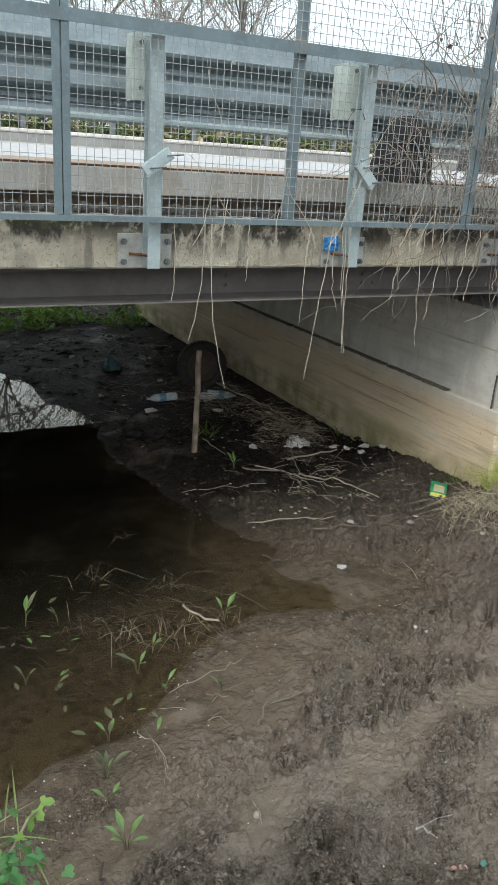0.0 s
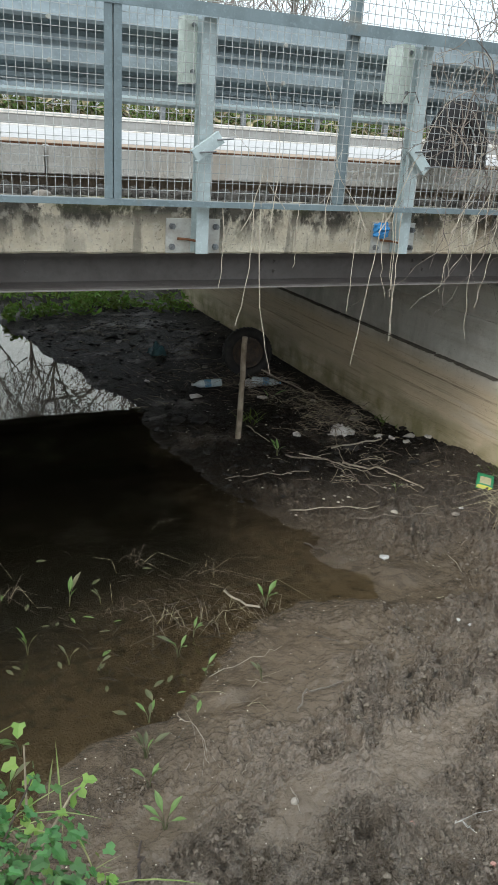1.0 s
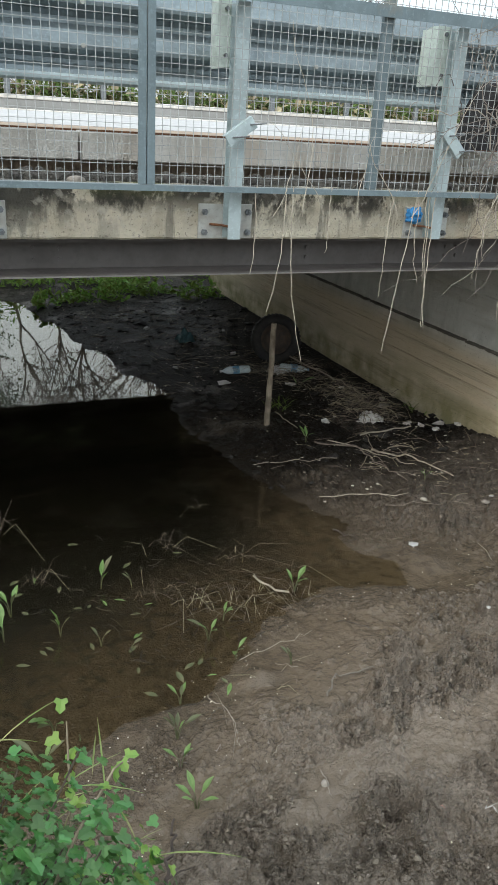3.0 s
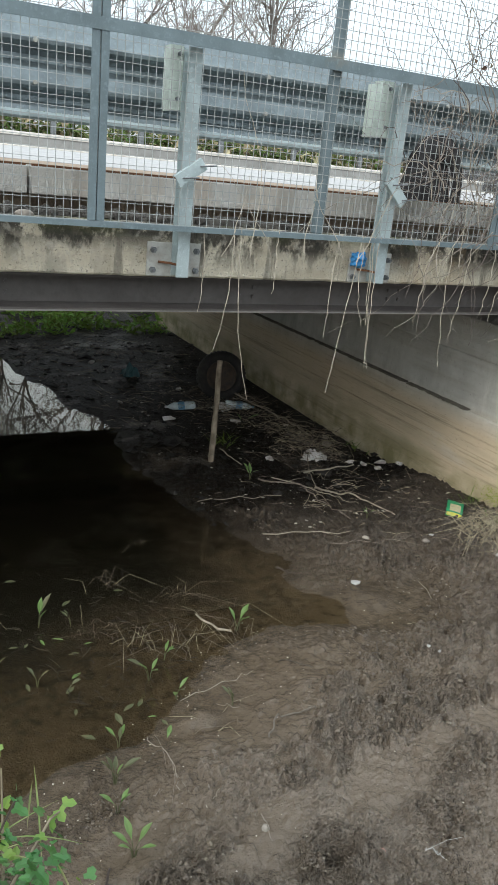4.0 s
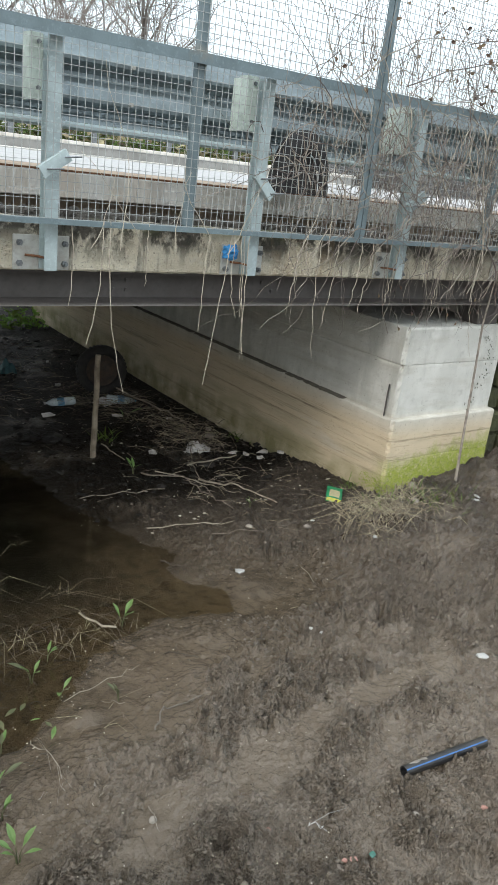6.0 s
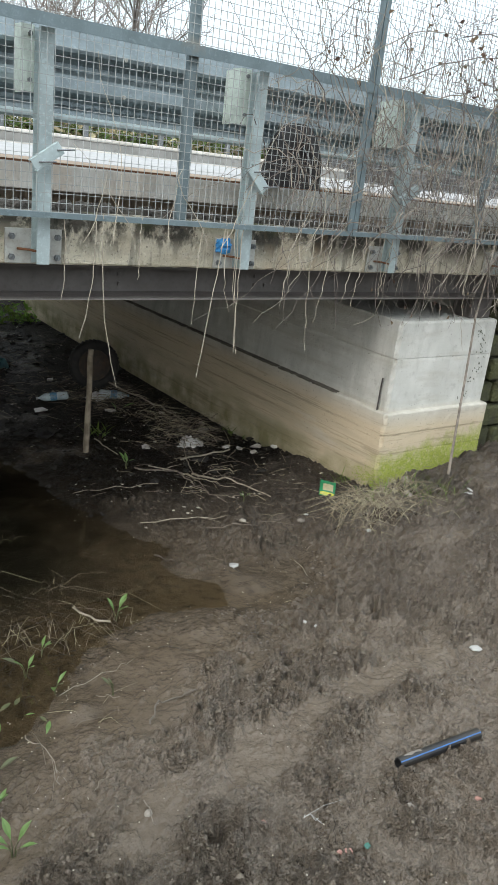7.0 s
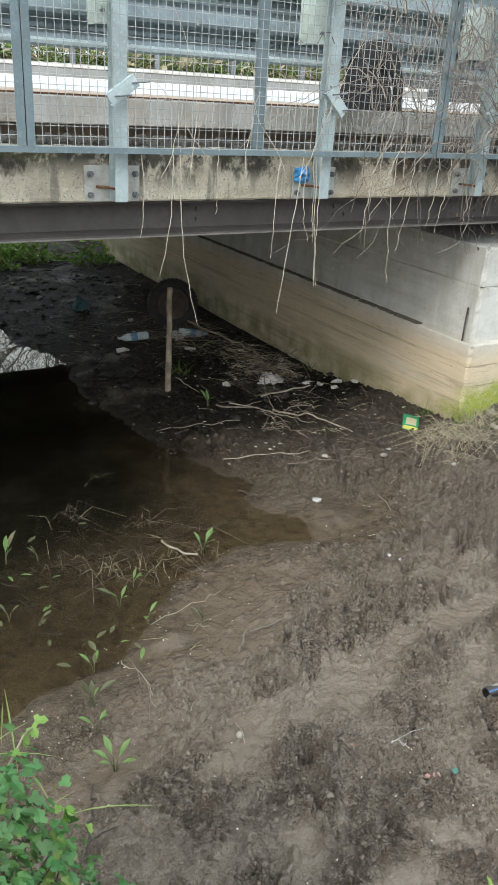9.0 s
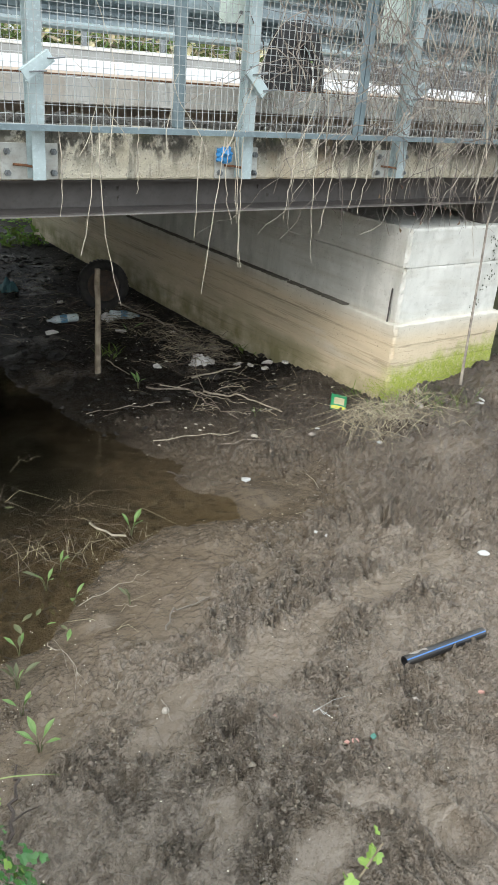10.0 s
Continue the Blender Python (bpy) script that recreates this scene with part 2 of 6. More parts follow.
def mat_abutment():
    k = Mat("cast_concrete", (0.56, 0.56, 0.52), 0.85)
    k.mix(k.noise(1.3, 0.4, 0.65, 5.0, (1, 1, 1.6)), (0.47, 0.475, 0.44), 0.85)
    k.mix(k.noise(5.0, 0.46, 0.68, 7.0), (0.63, 0.63, 0.59), 0.7)
    k.mix(k.noise(1.5, 0.5, 0.66, 7.0, (1.2, 1.2, 0.3), 0.65), (0.3, 0.305, 0.275), 0.7)
    k.mix(k.noise(9.0, 0.58, 0.68, 7.0, (1, 1, 1), 0.65), (0.36, 0.36, 0.33), 0.5)
    # tan water marks on the lower lift, with thin tide lines
    low = k.axis(2, 1.14, 0.92)
    k.mix(k.math("MULTIPLY", low, k.noise(1.0, 0.15, 0.42, 5.0, (1, 0.6, 3))), (0.56, 0.455, 0.3), 0.85)
    k.mix(k.math("MULTIPLY", k.axis(2, 0.8, 0.45), k.noise(2.2, 0.4, 0.6, 6.0, (1, 0.5, 2.0))), (0.36, 0.31, 0.19), 0.75)
    k.mix(k.math("MULTIPLY", low, k.noise(2.0, 0.56, 0.62, 8.0, (0.5, 0.28, 8.0), 0.7)), (0.16, 0.13, 0.09), 0.42)
    k.mix(k.math("MULTIPLY", low, k.noise(5.5, 0.57, 0.62, 8.0, (0.5, 0.2, 6.0), 0.7)), (0.22, 0.165, 0.1), 0.38)
    k.mix(k.noise(3.0, 0.5, 0.7, 6.0, (0.6, 0.2, 3.0)), (0.3, 0.27, 0.2), 0.35)
    # olive algae near the ground, bright moss on the river face
    k.mix(k.math("MULTIPLY", k.axis(2, 0.55, 0.3), k.noise(3.5, 0.38, 0.6, 7.0)), (0.16, 0.16, 0.055), 0.7)
    front = k.math("MULTIPLY", k.axis(1, 4.86, 4.70), k.axis(0, 5.1, 5.2))
    rise = k.n.new("ShaderNodeSeparateXYZ")
    k.l.new(k.co, rise.inputs[0])
    lift = k.math("SUBTRACT", rise.outputs[2], k.math("MULTIPLY", rise.outputs[0], 0.13))
    lift = k.math("ADD", lift, k.math("MULTIPLY", k.noise(7.0, 0.2, 0.8, 8.0, (1, 1, 1), 0.7), 0.26))
    band = k.math("MULTIPLY", front, k.step(lift, 0.165, 0.02))
    k.mix(k.math("MULTIPLY", band, k.noise(22.0, 0.28, 0.52, 8.0, (1, 1, 1), 0.7)), (0.27, 0.32, 0.035), 0.92)
    k.mix(k.math("MULTIPLY", band, k.noise(60.0, 0.5, 0.66, 6.0)), (0.1, 0.14, 0.02), 0.7)
    k.mix(k.noise(45.0, 0.65, 0.72), (0.12, 0.11, 0.09), 0.6)
    k.mix(k.noise(110.0, 0.64, 0.72), (0.16, 0.15, 0.12), 0.5)
    k.bump(k.noise(14.0, 0.3, 0.7, 8.0), 0.005)
    k.bump(k.noise(70.0, 0.35, 0.7, 6.0), 0.002)
    return k.done()


def mat_moss():
    k = Mat("moss", (0.25, 0.3, 0.04), 0.95)
    k.mix(k.noise(18.0, 0.4, 0.6), (0.17, 0.22, 0.03))
    k.mix(k.noise(70.0, 0.55, 0.7), (0.36, 0.4, 0.1), 0.7)
    k.bump(k.noise(160.0, 0.3, 0.7), 0.0015)
    return k.done()


def mat_galvanised(name="galvanised_steel", base=(0.3, 0.375, 0.41), metal=0.45):
    k = Mat(name, base, 0.5, metal)
    k.mix(k.noise(7.0, 0.4, 0.65), tuple(c * 0.78 for c in base))
    k.mix(k.noise(45.0, 0.55, 0.7, 3.0, kind="noise"), tuple(min(1, c * 1.25) for c in base), 0.6)
    k.mix(k.noise(3.0, 0.66, 0.75), (0.3, 0.24, 0.16), 0.35)
    k.rough(k.noise(12.0, 0.3, 0.7), 0.42, 0.65)
    k.bump(k.noise(90.0, 0.3, 0.7), 0.001)
    return k.done()


def mat_plain(name, base, rough=0.7, second=None, scale=12.0, bump=0.0, metal=0.0, vary=0.0, island=False, spec=0.5, fine=0.5):
    k = Mat(name, base, rough, metal, spec)
    k.mix(k.noise(scale, 0.4, 0.65), second or tuple(c * 0.6 for c in base), 0.8)
    k.mix(k.noise(scale * 6, 0.5, 0.75), tuple(c * 0.5 for c in base), fine)
    if vary:
        k.vary(vary, island)
    if bump:
        k.bump(k.noise(scale * 3, 0.3, 0.7), bump)
    return k.done()


def mat_leaf(name, base, second, rough=0.55, vary=0.3):
    k = Mat(name, base, rough)
    k.mix(k.noise(14.0, 0.4, 0.65), second, 0.8)
    k.vary(vary, True)
    m = k.done()
    k.b.inputs["Subsurface Weight"].default_value = 0.0
    tr = k.n.new("ShaderNodeBsdfTranslucent")
    k.l.new(k.col, tr.inputs[0])
    mx = k.n.new("ShaderNodeMixShader")
    mx.inputs[0].default_value = 0.3
    out = k.n["Material Output"]
    k.l.new(k.b.outputs[0], mx.inputs[1])
    k.l.new(tr.outputs[0], mx.inputs[2])
    k.l.new(mx.outputs[0], out.inputs[0])
    return m


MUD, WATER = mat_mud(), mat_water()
EDGE, ABUT, MOSS = mat_edge_concrete(), mat_abutment(), mat_moss()
GALV = mat_galvanised("galvanised_steel", (0.4, 0.48, 0.49), 0.2)
FRAME = mat_galvanised("fence_frame_steel", (0.15, 0.2, 0.218), 0.15)
RAILM = mat_galvanised("weathered_rail_steel", (0.25, 0.3, 0.318), 0.6)
WIRE = mat_galvanised("mesh_wire", (0.37, 0.39, 0.38), 0.2)
PALE = mat_plain("pale_green_paint", (0.53, 0.61, 0.55), 0.6, (0.42, 0.47, 0.43), 9.0, 0.001)
PLATE = mat_plain("plate_steel", (0.45, 0.46, 0.43), 0.6, (0.33, 0.31, 0.27), 10.0, 0.001, 0.2)
BOLT = mat_plain("bolt_steel", (0.22, 0.24, 0.25), 0.45, (0.12, 0.12, 0.12), 30.0, 0.0, 0.6)
BEAMM = mat_plain("beam_paint", (0.075, 0.068, 0.063), 0.55, (0.05, 0.043, 0.039), 5.0, 0.002)
RUST = mat_plain("rust", (0.17, 0.075, 0.035), 0.9, (0.09, 0.04, 0.02), 20.0, 0.002)
DECK = mat_plain("deck_concrete", (0.2, 0.19, 0.175), 0.9, (0.13, 0.12, 0.11), 2.0, 0.004)
def mat_kerb():
    k = Mat("kerb_concrete", (0.62, 0.6, 0.56), 0.85)
    k.mix(k.noise(2.0, 0.42, 0.64, 6.0), (0.47, 0.44, 0.39), 0.8)
    k.mix(k.noise(3.2, 0.58, 0.66, 7.0, (1, 1, 0.35)), (0.42, 0.27, 0.13), 0.25)
    k.mix(k.noise(4.0, 0.54, 0.64, 8.0, (1.6, 1, 0.3)), (0.26, 0.24, 0.21), 0.4)
    k.mix(k.noise(40.0, 0.58, 0.7), (0.3, 0.28, 0.25), 0.4)
    k.bump(k.noise(40.0, 0.3, 0.7, 7.0), 0.003)
    return k.done()


KERB = mat_kerb()
WALKM = mat_plain("pale_road_surface", (0.36, 0.36, 0.355), 0.8, (0.29, 0.29, 0.285), 6.0, 0.001, fine=0.3)
TAN = mat_plain("dusty_tan", (0.3, 0.235, 0.165), 0.9, (0.19, 0.14, 0.1), 5.0, 0.003)
RUBBLE = mat_plain("dark_rubble", (0.075, 0.07, 0.062), 0.95, (0.14, 0.13, 0.115), 18.0, 0.01, vary=0.4, island=True)
WOOD = mat_plain("grey_wood", (0.34, 0.285, 0.215), 0.9, (0.13, 0.1, 0.07), 9.0, 0.004)
RUBBER = mat_plain("tyre_rubber", (0.016, 0.016, 0.016), 0.75, (0.04, 0.036, 0.03), 8.0, 0.003)

# ---- the ground: one sheet, with the creek bed, the mud bank and the slope by the camera ----
SHORE = [(-60, 60), (-8, 24), (0.2, 15.6), (1.2, 14.05), (1.58, 13.3), (2.0, 11.2), (2.5, 8.6), (2.5, 7.5), (2.56, 6.4),
         (2.6, 5.75), (2.85, 5.55), (2.92, 4.91), (2.92, 4.61), (3.29, 4.35), (3.66, 4.24), (3.46, 4.05), (3.0, 4.07), (2.52, 4.08), (1.94, 3.94), (1.5, 3.55), (0.95, 3.2), (0.44, 2.9), (-0.6, 2.35), (-3, 1.3), (-60, -20)]


GRIDS = {}


def rand_grid(seed):
    if seed not in GRIDS:
        GRIDS[seed] = np.random.RandomState(seed).rand(256, 256)
    return GRIDS[seed]


def vnoise(x, y, scale, seed):
    """Smooth value noise between -1 and 1."""
    g = rand_grid(seed)
    x, y = np.asarray(x) * scale + 37.3 * seed, np.asarray(y) * scale - 11.7 * seed
    xi, yi = np.floor(x).astype(int), np.floor(y).astype(int)
    u, v = x - xi, y - yi
    u, v = u * u * (3 - 2 * u), v * v * (3 - 2 * v)
    a, b = g[xi % 256, yi % 256], g[(xi + 1) % 256, yi % 256]
    c, d = g[xi % 256, (yi + 1) % 256], g[(xi + 1) % 256, (yi + 1) % 256]
    return 2 * ((a * (1 - u) + b * u) * (1 - v) + (c * (1 - u) + d * u) * v) - 1


def cells(x, y, scale, seed):
    """Lumpy cells: rounded clods of uneven height with sharp creases between them."""
    x, y = np.asarray(x) * scale, np.asarray(y) * scale
    gx, gy, gh = rand_grid(seed), rand_grid(seed + 100), rand_grid(seed + 200)
    xi, yi = np.floor(x).astype(int), np.floor(y).astype(int)
    best, tall = np.full(np.shape(x), 9.0), np.zeros(np.shape(x))
    for i in (-1, 0, 1):
        for j in (-1, 0, 1):
            a, b = (xi + i) % 256, (yi + j) % 256
            d = np.hypot(xi + i + gx[a, b] - x, yi + j + gy[a, b] - y)
            tall = np.where(d < best, gh[a, b], tall)
            best = np.minimum(d, best)
    return tall ** 1.3 * np.clip(1 - (best / 0.9) ** 2, 0, 1)


def sstep(a, b, x):
    t = np.clip((np.asarray(x) - a) / (b - a), 0, 1)
    return t * t * (3 - 2 * t)


def shore_distance(x, y):
    """Metres from the water's edge: above 0 on the mud."""
    x, y = np.asarray(x, float), np.asarray(y, float)
    best, wet = np.full(x.shape, 1e9), np.zeros(x.shape, bool)
    for (ax, ay), (bx, by) in zip(SHORE, SHORE[1:]):
        dx, dy = bx - ax, by - ay
        t = np.clip(((x - ax) * dx + (y - ay) * dy) / (dx * dx + dy * dy), 0, 1)
        best = np.minimum(best, np.hypot(x - ax - t * dx, y - ay - t * dy))
        if dy:
            wet ^= ((ay > y) != (by > y)) & (x < ax + (y - ay) * dx / dy)
    return np.where(wet, -best, best)


def smooth_mask(x, y):
    """1 where the mud lies smooth and wet."""
    m = np.zeros(np.shape(x))
    ragged = 0.34 * vnoise(x, y, 3.0, 41) + 0.24 * vnoise(x, y, 8.0, 42) + 0.14 * vnoise(x, y, 19.0, 43)
    for cx, cy, a, b, turn in SMOOTH:
        c, s = math.cos(turn), math.sin(turn)
        u, v = ((x - cx) * c + (y - cy) * s) / a, (-(x - cx) * s + (y - cy) * c) / b
        m = np.maximum(m, sstep(1.45, 0.45, np.hypot(u, v) + ragged))
    return m


SMOOTH = [(2.3, 2.5, 0.34, 0.2, 0.3), (2.75, 2.62, 0.42, 0.13, 0.35), (3.2, 2.65, 0.45, 0.12, 0.05), (3.15, 4.02, 0.3, 0.12, -0.3), (3.5, 3.9, 0.35, 0.12, -0.2), (2.25, 3.6, 0.55, 0.3, 0.3), (1.78, 3.4, 0.5, 0.28, 0.5),
          (2.1, 3.15, 0.4, 0.22, 0.5), (1.42, 1.72, 0.22, 0.12, 0.5), (2.0, 1.48, 0.2, 0.09, -0.9), (1.66, 1.36, 0.25, 0.1, 0.2), (2.2, 1.22, 0.16, 0.09, 1.0), (3.0, 2.3, 0.25, 0.12, 0.5), (1.45, 2.35, 0.35, 0.1, 0.5), (0.9, 2.6, 0.4, 0.2, 0.5), (3.9, 2.75, 0.3, 0.1, 0.8), (2.7, 3.2, 0.25, 0.1, 0.6)]


def cloddy(x, y):
    """How crumbled the mud is: 0 smooth, above 1 on the heaps that feet have thrown up."""
    m = 0.45 + 0.55 * sstep(-0.3, 0.45, vnoise(x, y, 1.5, 5) * 0.6 + vnoise(x, y, 4.0, 15) * 0.5)
    ragged = 0.5 * vnoise(x, y, 6.0, 16) + 0.3 * vnoise(x, y, 15.0, 17)
    for hx, hy, hr in HEAPS:
        m = np.maximum(m, 1.25 * sstep(1.7, 0.2, np.hypot(x - hx, y - hy) / hr + ragged))
    return m * (1 - 0.8 * smooth_mask(x, y))


def ground_z(x, y, fine=True):
    x, y = np.asarray(x, float), np.asarray(y, float)
    s = shore_distance(x, y) + 0.1 * vnoise(x, y, 1.6, 3) + 0.08 * vnoise(x, y, 4.5, 4) + 0.05 * vnoise(x, y, 11.0, 6)
    under = sstep(5.2, 7.0, y)
    land = (0.27 - 0.17 * under) * (1 - np.exp(-(np.maximum(s, 0) / (1.4 - 0.65 * under)) ** 1.3))
    bed = -0.42 * (1 - np.exp(np.minimum(s, 0) / (3.2 - 2.2 * sstep(4.6, 5.8, y))))
    z = np.where(s > 0, land, bed)
    z = z + 0.16 * sstep(3.9, 5.3, x) * sstep(6.6, 4.6, y) * sstep(2.0, 3.6, y)
    z = z + 0.1 * sstep(5.2, 6.6, x) * sstep(6.0, 4.8, y)
    # slope up to the camera's side
    u = (1.28 - 0.42 * x - y) / 1.09
    z = z + 1.25 * sstep(0.0, 1.1, u)
    # far bank past the bridge and banks at the sides
    z = z + 1.6 * sstep(15.5, 22.0, y) * sstep(0.1, 2.0, s) + 2.2 * sstep(7.5, 12.0, x) * sstep(5.5, 4.0, y)
    z = z + 2.2 * sstep(6.5, 12.0, x) * sstep(14.0, 17.0, y)
    if fine:
        amp = cloddy(x, y)
        dry = np.clip(s * 2.2, 0, 1) * sstep(9.0, 5.5, y)
        wx, wy = x + 0.03 * vnoise(x, y, 9.0, 31) + 0.008 * vnoise(x, y, 31.0, 33), y + 0.03 * vnoise(x, y, 9.0, 32) + 0.008 * vnoise(x, y, 31.0, 34)
        clod = 0.045 * cells(wx, wy, 6.0, 51) + 0.06 * cells(wx, wy, 11.0, 52) + 0.072 * cells(wx, wy, 20.0, 53) + 0.052 * cells(wx, wy, 36.0, 54)
        z = z + dry * amp * (clod - 0.045) + 0.03 * (0.25 + 0.75 * dry) * vnoise(x, y, 2.7, 9) * (1 - 0.6 * smooth_mask(x, y)) * np.clip(1 + s * 1.5, 0, 1)
        z = z + dry * (0.007 * vnoise(x, y, 21.0, 10) + 0.006 * vnoise(x, y, 43.0, 11)) * (0.25 + 0.8 * amp)
        for hx, hy, hr, hz in ((3.34, 4.22, 0.2, 0.06), (1.57, 3.37, 0.12, 0.05), (3.25, 5.5, 0.35, 0.05)):
            z = z + hz * np.exp(-(np.hypot(x - hx, (y - hy) * 1.6) / hr) ** 2) * (1 + 0.4 * vnoise(x, y, 9.0, 14))
        # trodden holes
        for hx, hy, hr, hd in HOLES:
            r = np.hypot(x - hx, y - hy) / hr + 0.25 * vnoise(x, y, 12.0, 12)
            z = z - hd * np.exp(-r * r * 2) + 0.45 * hd * np.exp(-((r - 1.15) * 3) ** 2) * (1 + vnoise(x, y, 20.0, 13))
    return z


HEAPS = [(1.74, 2.12, 0.17), (1.55, 1.89, 0.15), (1.88, 1.6, 0.2), (1.7, 1.63, 0.14), (3.21, 2.97, 0.22), (2.7, 3.09, 0.14), (2.14, 2.66, 0.1), (2.72, 1.88, 0.14), (3.64, 3.77, 0.25), (4.07, 3.36, 0.3), (4.01, 2.86, 0.25), (1.84, 2.66, 0.12), (2.76, 2.32, 0.1), (2.52, 1.65, 0.12), (1.12, 2.03, 0.13), (1.28, 1.69, 0.16), (1.48, 1.46, 0.12), (1.99, 1.34, 0.12), (1.3, 2.17, 0.09), (3.38, 2.33, 0.2), (3.8, 4.56, 0.25)]
HOLES = [(1.77, 2.15, 0.1, 0.11), (1.62, 1.95, 0.1, 0.06), (1.15, 2.1, 0.09, 0.05), (1.83, 1.58, 0.1, 0.06), (2.7, 1.8, 0.12, 0.05), (3.36, 3.0, 0.14, 0.05), (3.55, 2.3, 0.09, 0.08), (1.96, 2.66, 0.1, 0.05), (2.2, 1.07, 0.12, 0.07), (1.28, 1.75, 0.09, 0.05), (3.95, 3.3, 0.14, 0.06), (2.6, 3.3, 0.08, 0.05), (1.53, 1.5, 0.08, 0.05), (3.1, 1.75, 0.1, 0.05)]


def ground_sheet():
    def axis(stops):
        out = []
        for a, b, d in stops:
            out.append(np.arange(a, b - 1e-6, d))
        return np.concatenate(out + [[stops[-1][1]]])
    xs = axis([(-400, -50, 50), (-50, -8, 6), (-8, -1, 0.5), (-1, 0.2, 0.08), (0.2, 4.0, 0.008), (4.0, 5.2, 0.012), (5.2, 7.4, 0.03), (7.4, 12, 0.4), (12, 60, 6), (60, 420, 60)])
    ys = axis([(-300, -40, 50), (-40, -4, 4), (-4, 0.6, 0.25), (0.6, 1.1, 0.06), (1.1, 3.6, 0.008), (3.6, 5.2, 0.012), (5.2, 8, 0.03), (8, 16, 0.12), (16, 30, 0.7), (30, 80, 5), (80, 500, 60)])
    X, Y = np.meshgrid(xs, ys, indexing="ij")
    Z = ground_z(X, Y)
    nx, ny = X.shape
    v = np.stack([X, Y, Z], -1).reshape(-1, 3)
    i = (np.arange(nx - 1)[:, None] * ny + np.arange(ny - 1)[None, :]).ravel()
    f = np.stack([i, i + ny, i + ny + 1, i + 1], -1)
    me = bpy.data.meshes.new("ground")
    me.from_pydata(v.tolist(), [], f.tolist())
    me.shade_smooth()
    silt = me.attributes.new("silt", "FLOAT", "POINT")
    silt.data.foreach_set("value", smooth_mask(X, Y).ravel().astype(np.float32))
    clod = me.attributes.new("clod", "FLOAT", "POINT")
    clod.data.foreach_set("value", cloddy(X, Y).ravel().astype(np.float32))
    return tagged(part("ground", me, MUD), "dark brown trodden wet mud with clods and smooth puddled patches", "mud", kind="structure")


ground_sheet()
LX, LY = np.arange(-1.5, 14.5, 0.04), np.arange(0.4, 30.5, 0.04)
LZ = ground_z(*np.meshgrid(LX, LY, indexing="ij")).tolist()
LS = shore_distance(*np.meshgrid(LX, LY, indexing="ij")).tolist()


def lookup(table, x, y):
    i, j = min(max(int((x + 1.5) / 0.04 + 0.5), 0), len(LX) - 1), min(max(int((y - 0.4) / 0.04 + 0.5), 0), len(LY) - 1)
    return table[i][j]


water_geo = Geo()
water_geo.add([(-60, -20, 0), (3.6, -20, 0), (3.6, 60, 0), (-60, 60, 0)], [(0, 1, 2, 3)])
water = tagged(part("water", water_geo, WATER), "still murky brown creek water reflecting sky and bare trees", "water", kind="structure")
water.visible_shadow = False

# ---- the bridge: edge beam, deck, steel girders, walkway and road ----
X0, X1 = -9.0, 12.0
FACE = 4.706


def edge_beam():
    """The concrete edge of the deck, a little ragged along its lower and upper arris."""
    geo = Geo()
    n = 420
    vs, fs = [], []
    for i in range(n + 1):
        x = X0 + (X1 - X0) * i / n
        a = 0.006 * noise.noise((x * 4, 0, 0)) + 0.005 * noise.noise((x * 17, 3, 0))
        b = 0.008 * noise.noise((x * 5, 9, 0)) + 0.008 * noise.noise((x * 23, 5, 0))
        vs += [(x, 4.98, 2.378), (x, FACE + 0.012, 2.378 + a), (x, FACE + 0.002 * noise.noise((x * 9, 1, 0)), 2.39 + a),
               (x, FACE + 0.003 * noise.noise((x * 7, 2, 0)), 2.675 + b), (x, FACE + 0.015, 2.69 + b), (x, 4.98, 2.69)]
    for i in range(n):
        for k in range(5):
            a = i * 6 + k
            fs.append((a, a + 1, a + 7, a + 6))
    geo.add(vs, fs)
    return geo


bridge = thing("bridge", "concrete slab road bridge on dark painted steel girders", "bridge")
part("edge_beam", edge_beam(), EDGE, bridge, "pale concrete deck edge with black weather streaks")
part("deck", Geo().box(X0, X1, 4.98, 14.25, 2.38, 2.69), DECK, bridge)
part("far_edge_beam", Geo().box(X0, X1, 14.25, 14.4, 2.36, 2.95), EDGE, bridge)


def girder(y):
    g = Geo()
    o = [(y - 0.15, 2.146), (y + 0.15, 2.146), (y + 0.15, 2.166), (y + 0.012, 2.18), (y + 0.012, 2.352), (y + 0.15, 2.36), (y + 0.15, 2.376),
         (y - 0.15, 2.376), (y - 0.15, 2.36), (y - 0.012, 2.352), (y - 0.012, 2.18), (y - 0.15, 2.166)]
    return g.prism(o, "x", (-5.2, 7.6))


for y in (4.9, 7.2, 9.5, 11.8, 14.2):
    gd = part("girder", girder(y), BEAMM, bridge, "dark brown painted steel I-girder")
    if y < 5:
        # thin pale strip added to paint the lit edge of the flange
        part("flange_edge", Geo().box(-5.2, 7.6, y - 0.1535, y - 0.1502, 2.1465, 2.155), DECK, gd, "pale strip for the lit lower edge")
        for bx in (0.62, 0.78, 2.36, 2.46, 3.62, 3.72, 5.1, 5.2):
            for bz in (2.235, 2.3):
                part("bolt_head", Geo().prism([(bx + 0.014 * math.cos(a * math.pi / 3), bz + 0.014 * math.sin(a * math.pi / 3)) for a in range(6)], "y", (y - 0.026, y - 0.012)), BEAMM, gd)
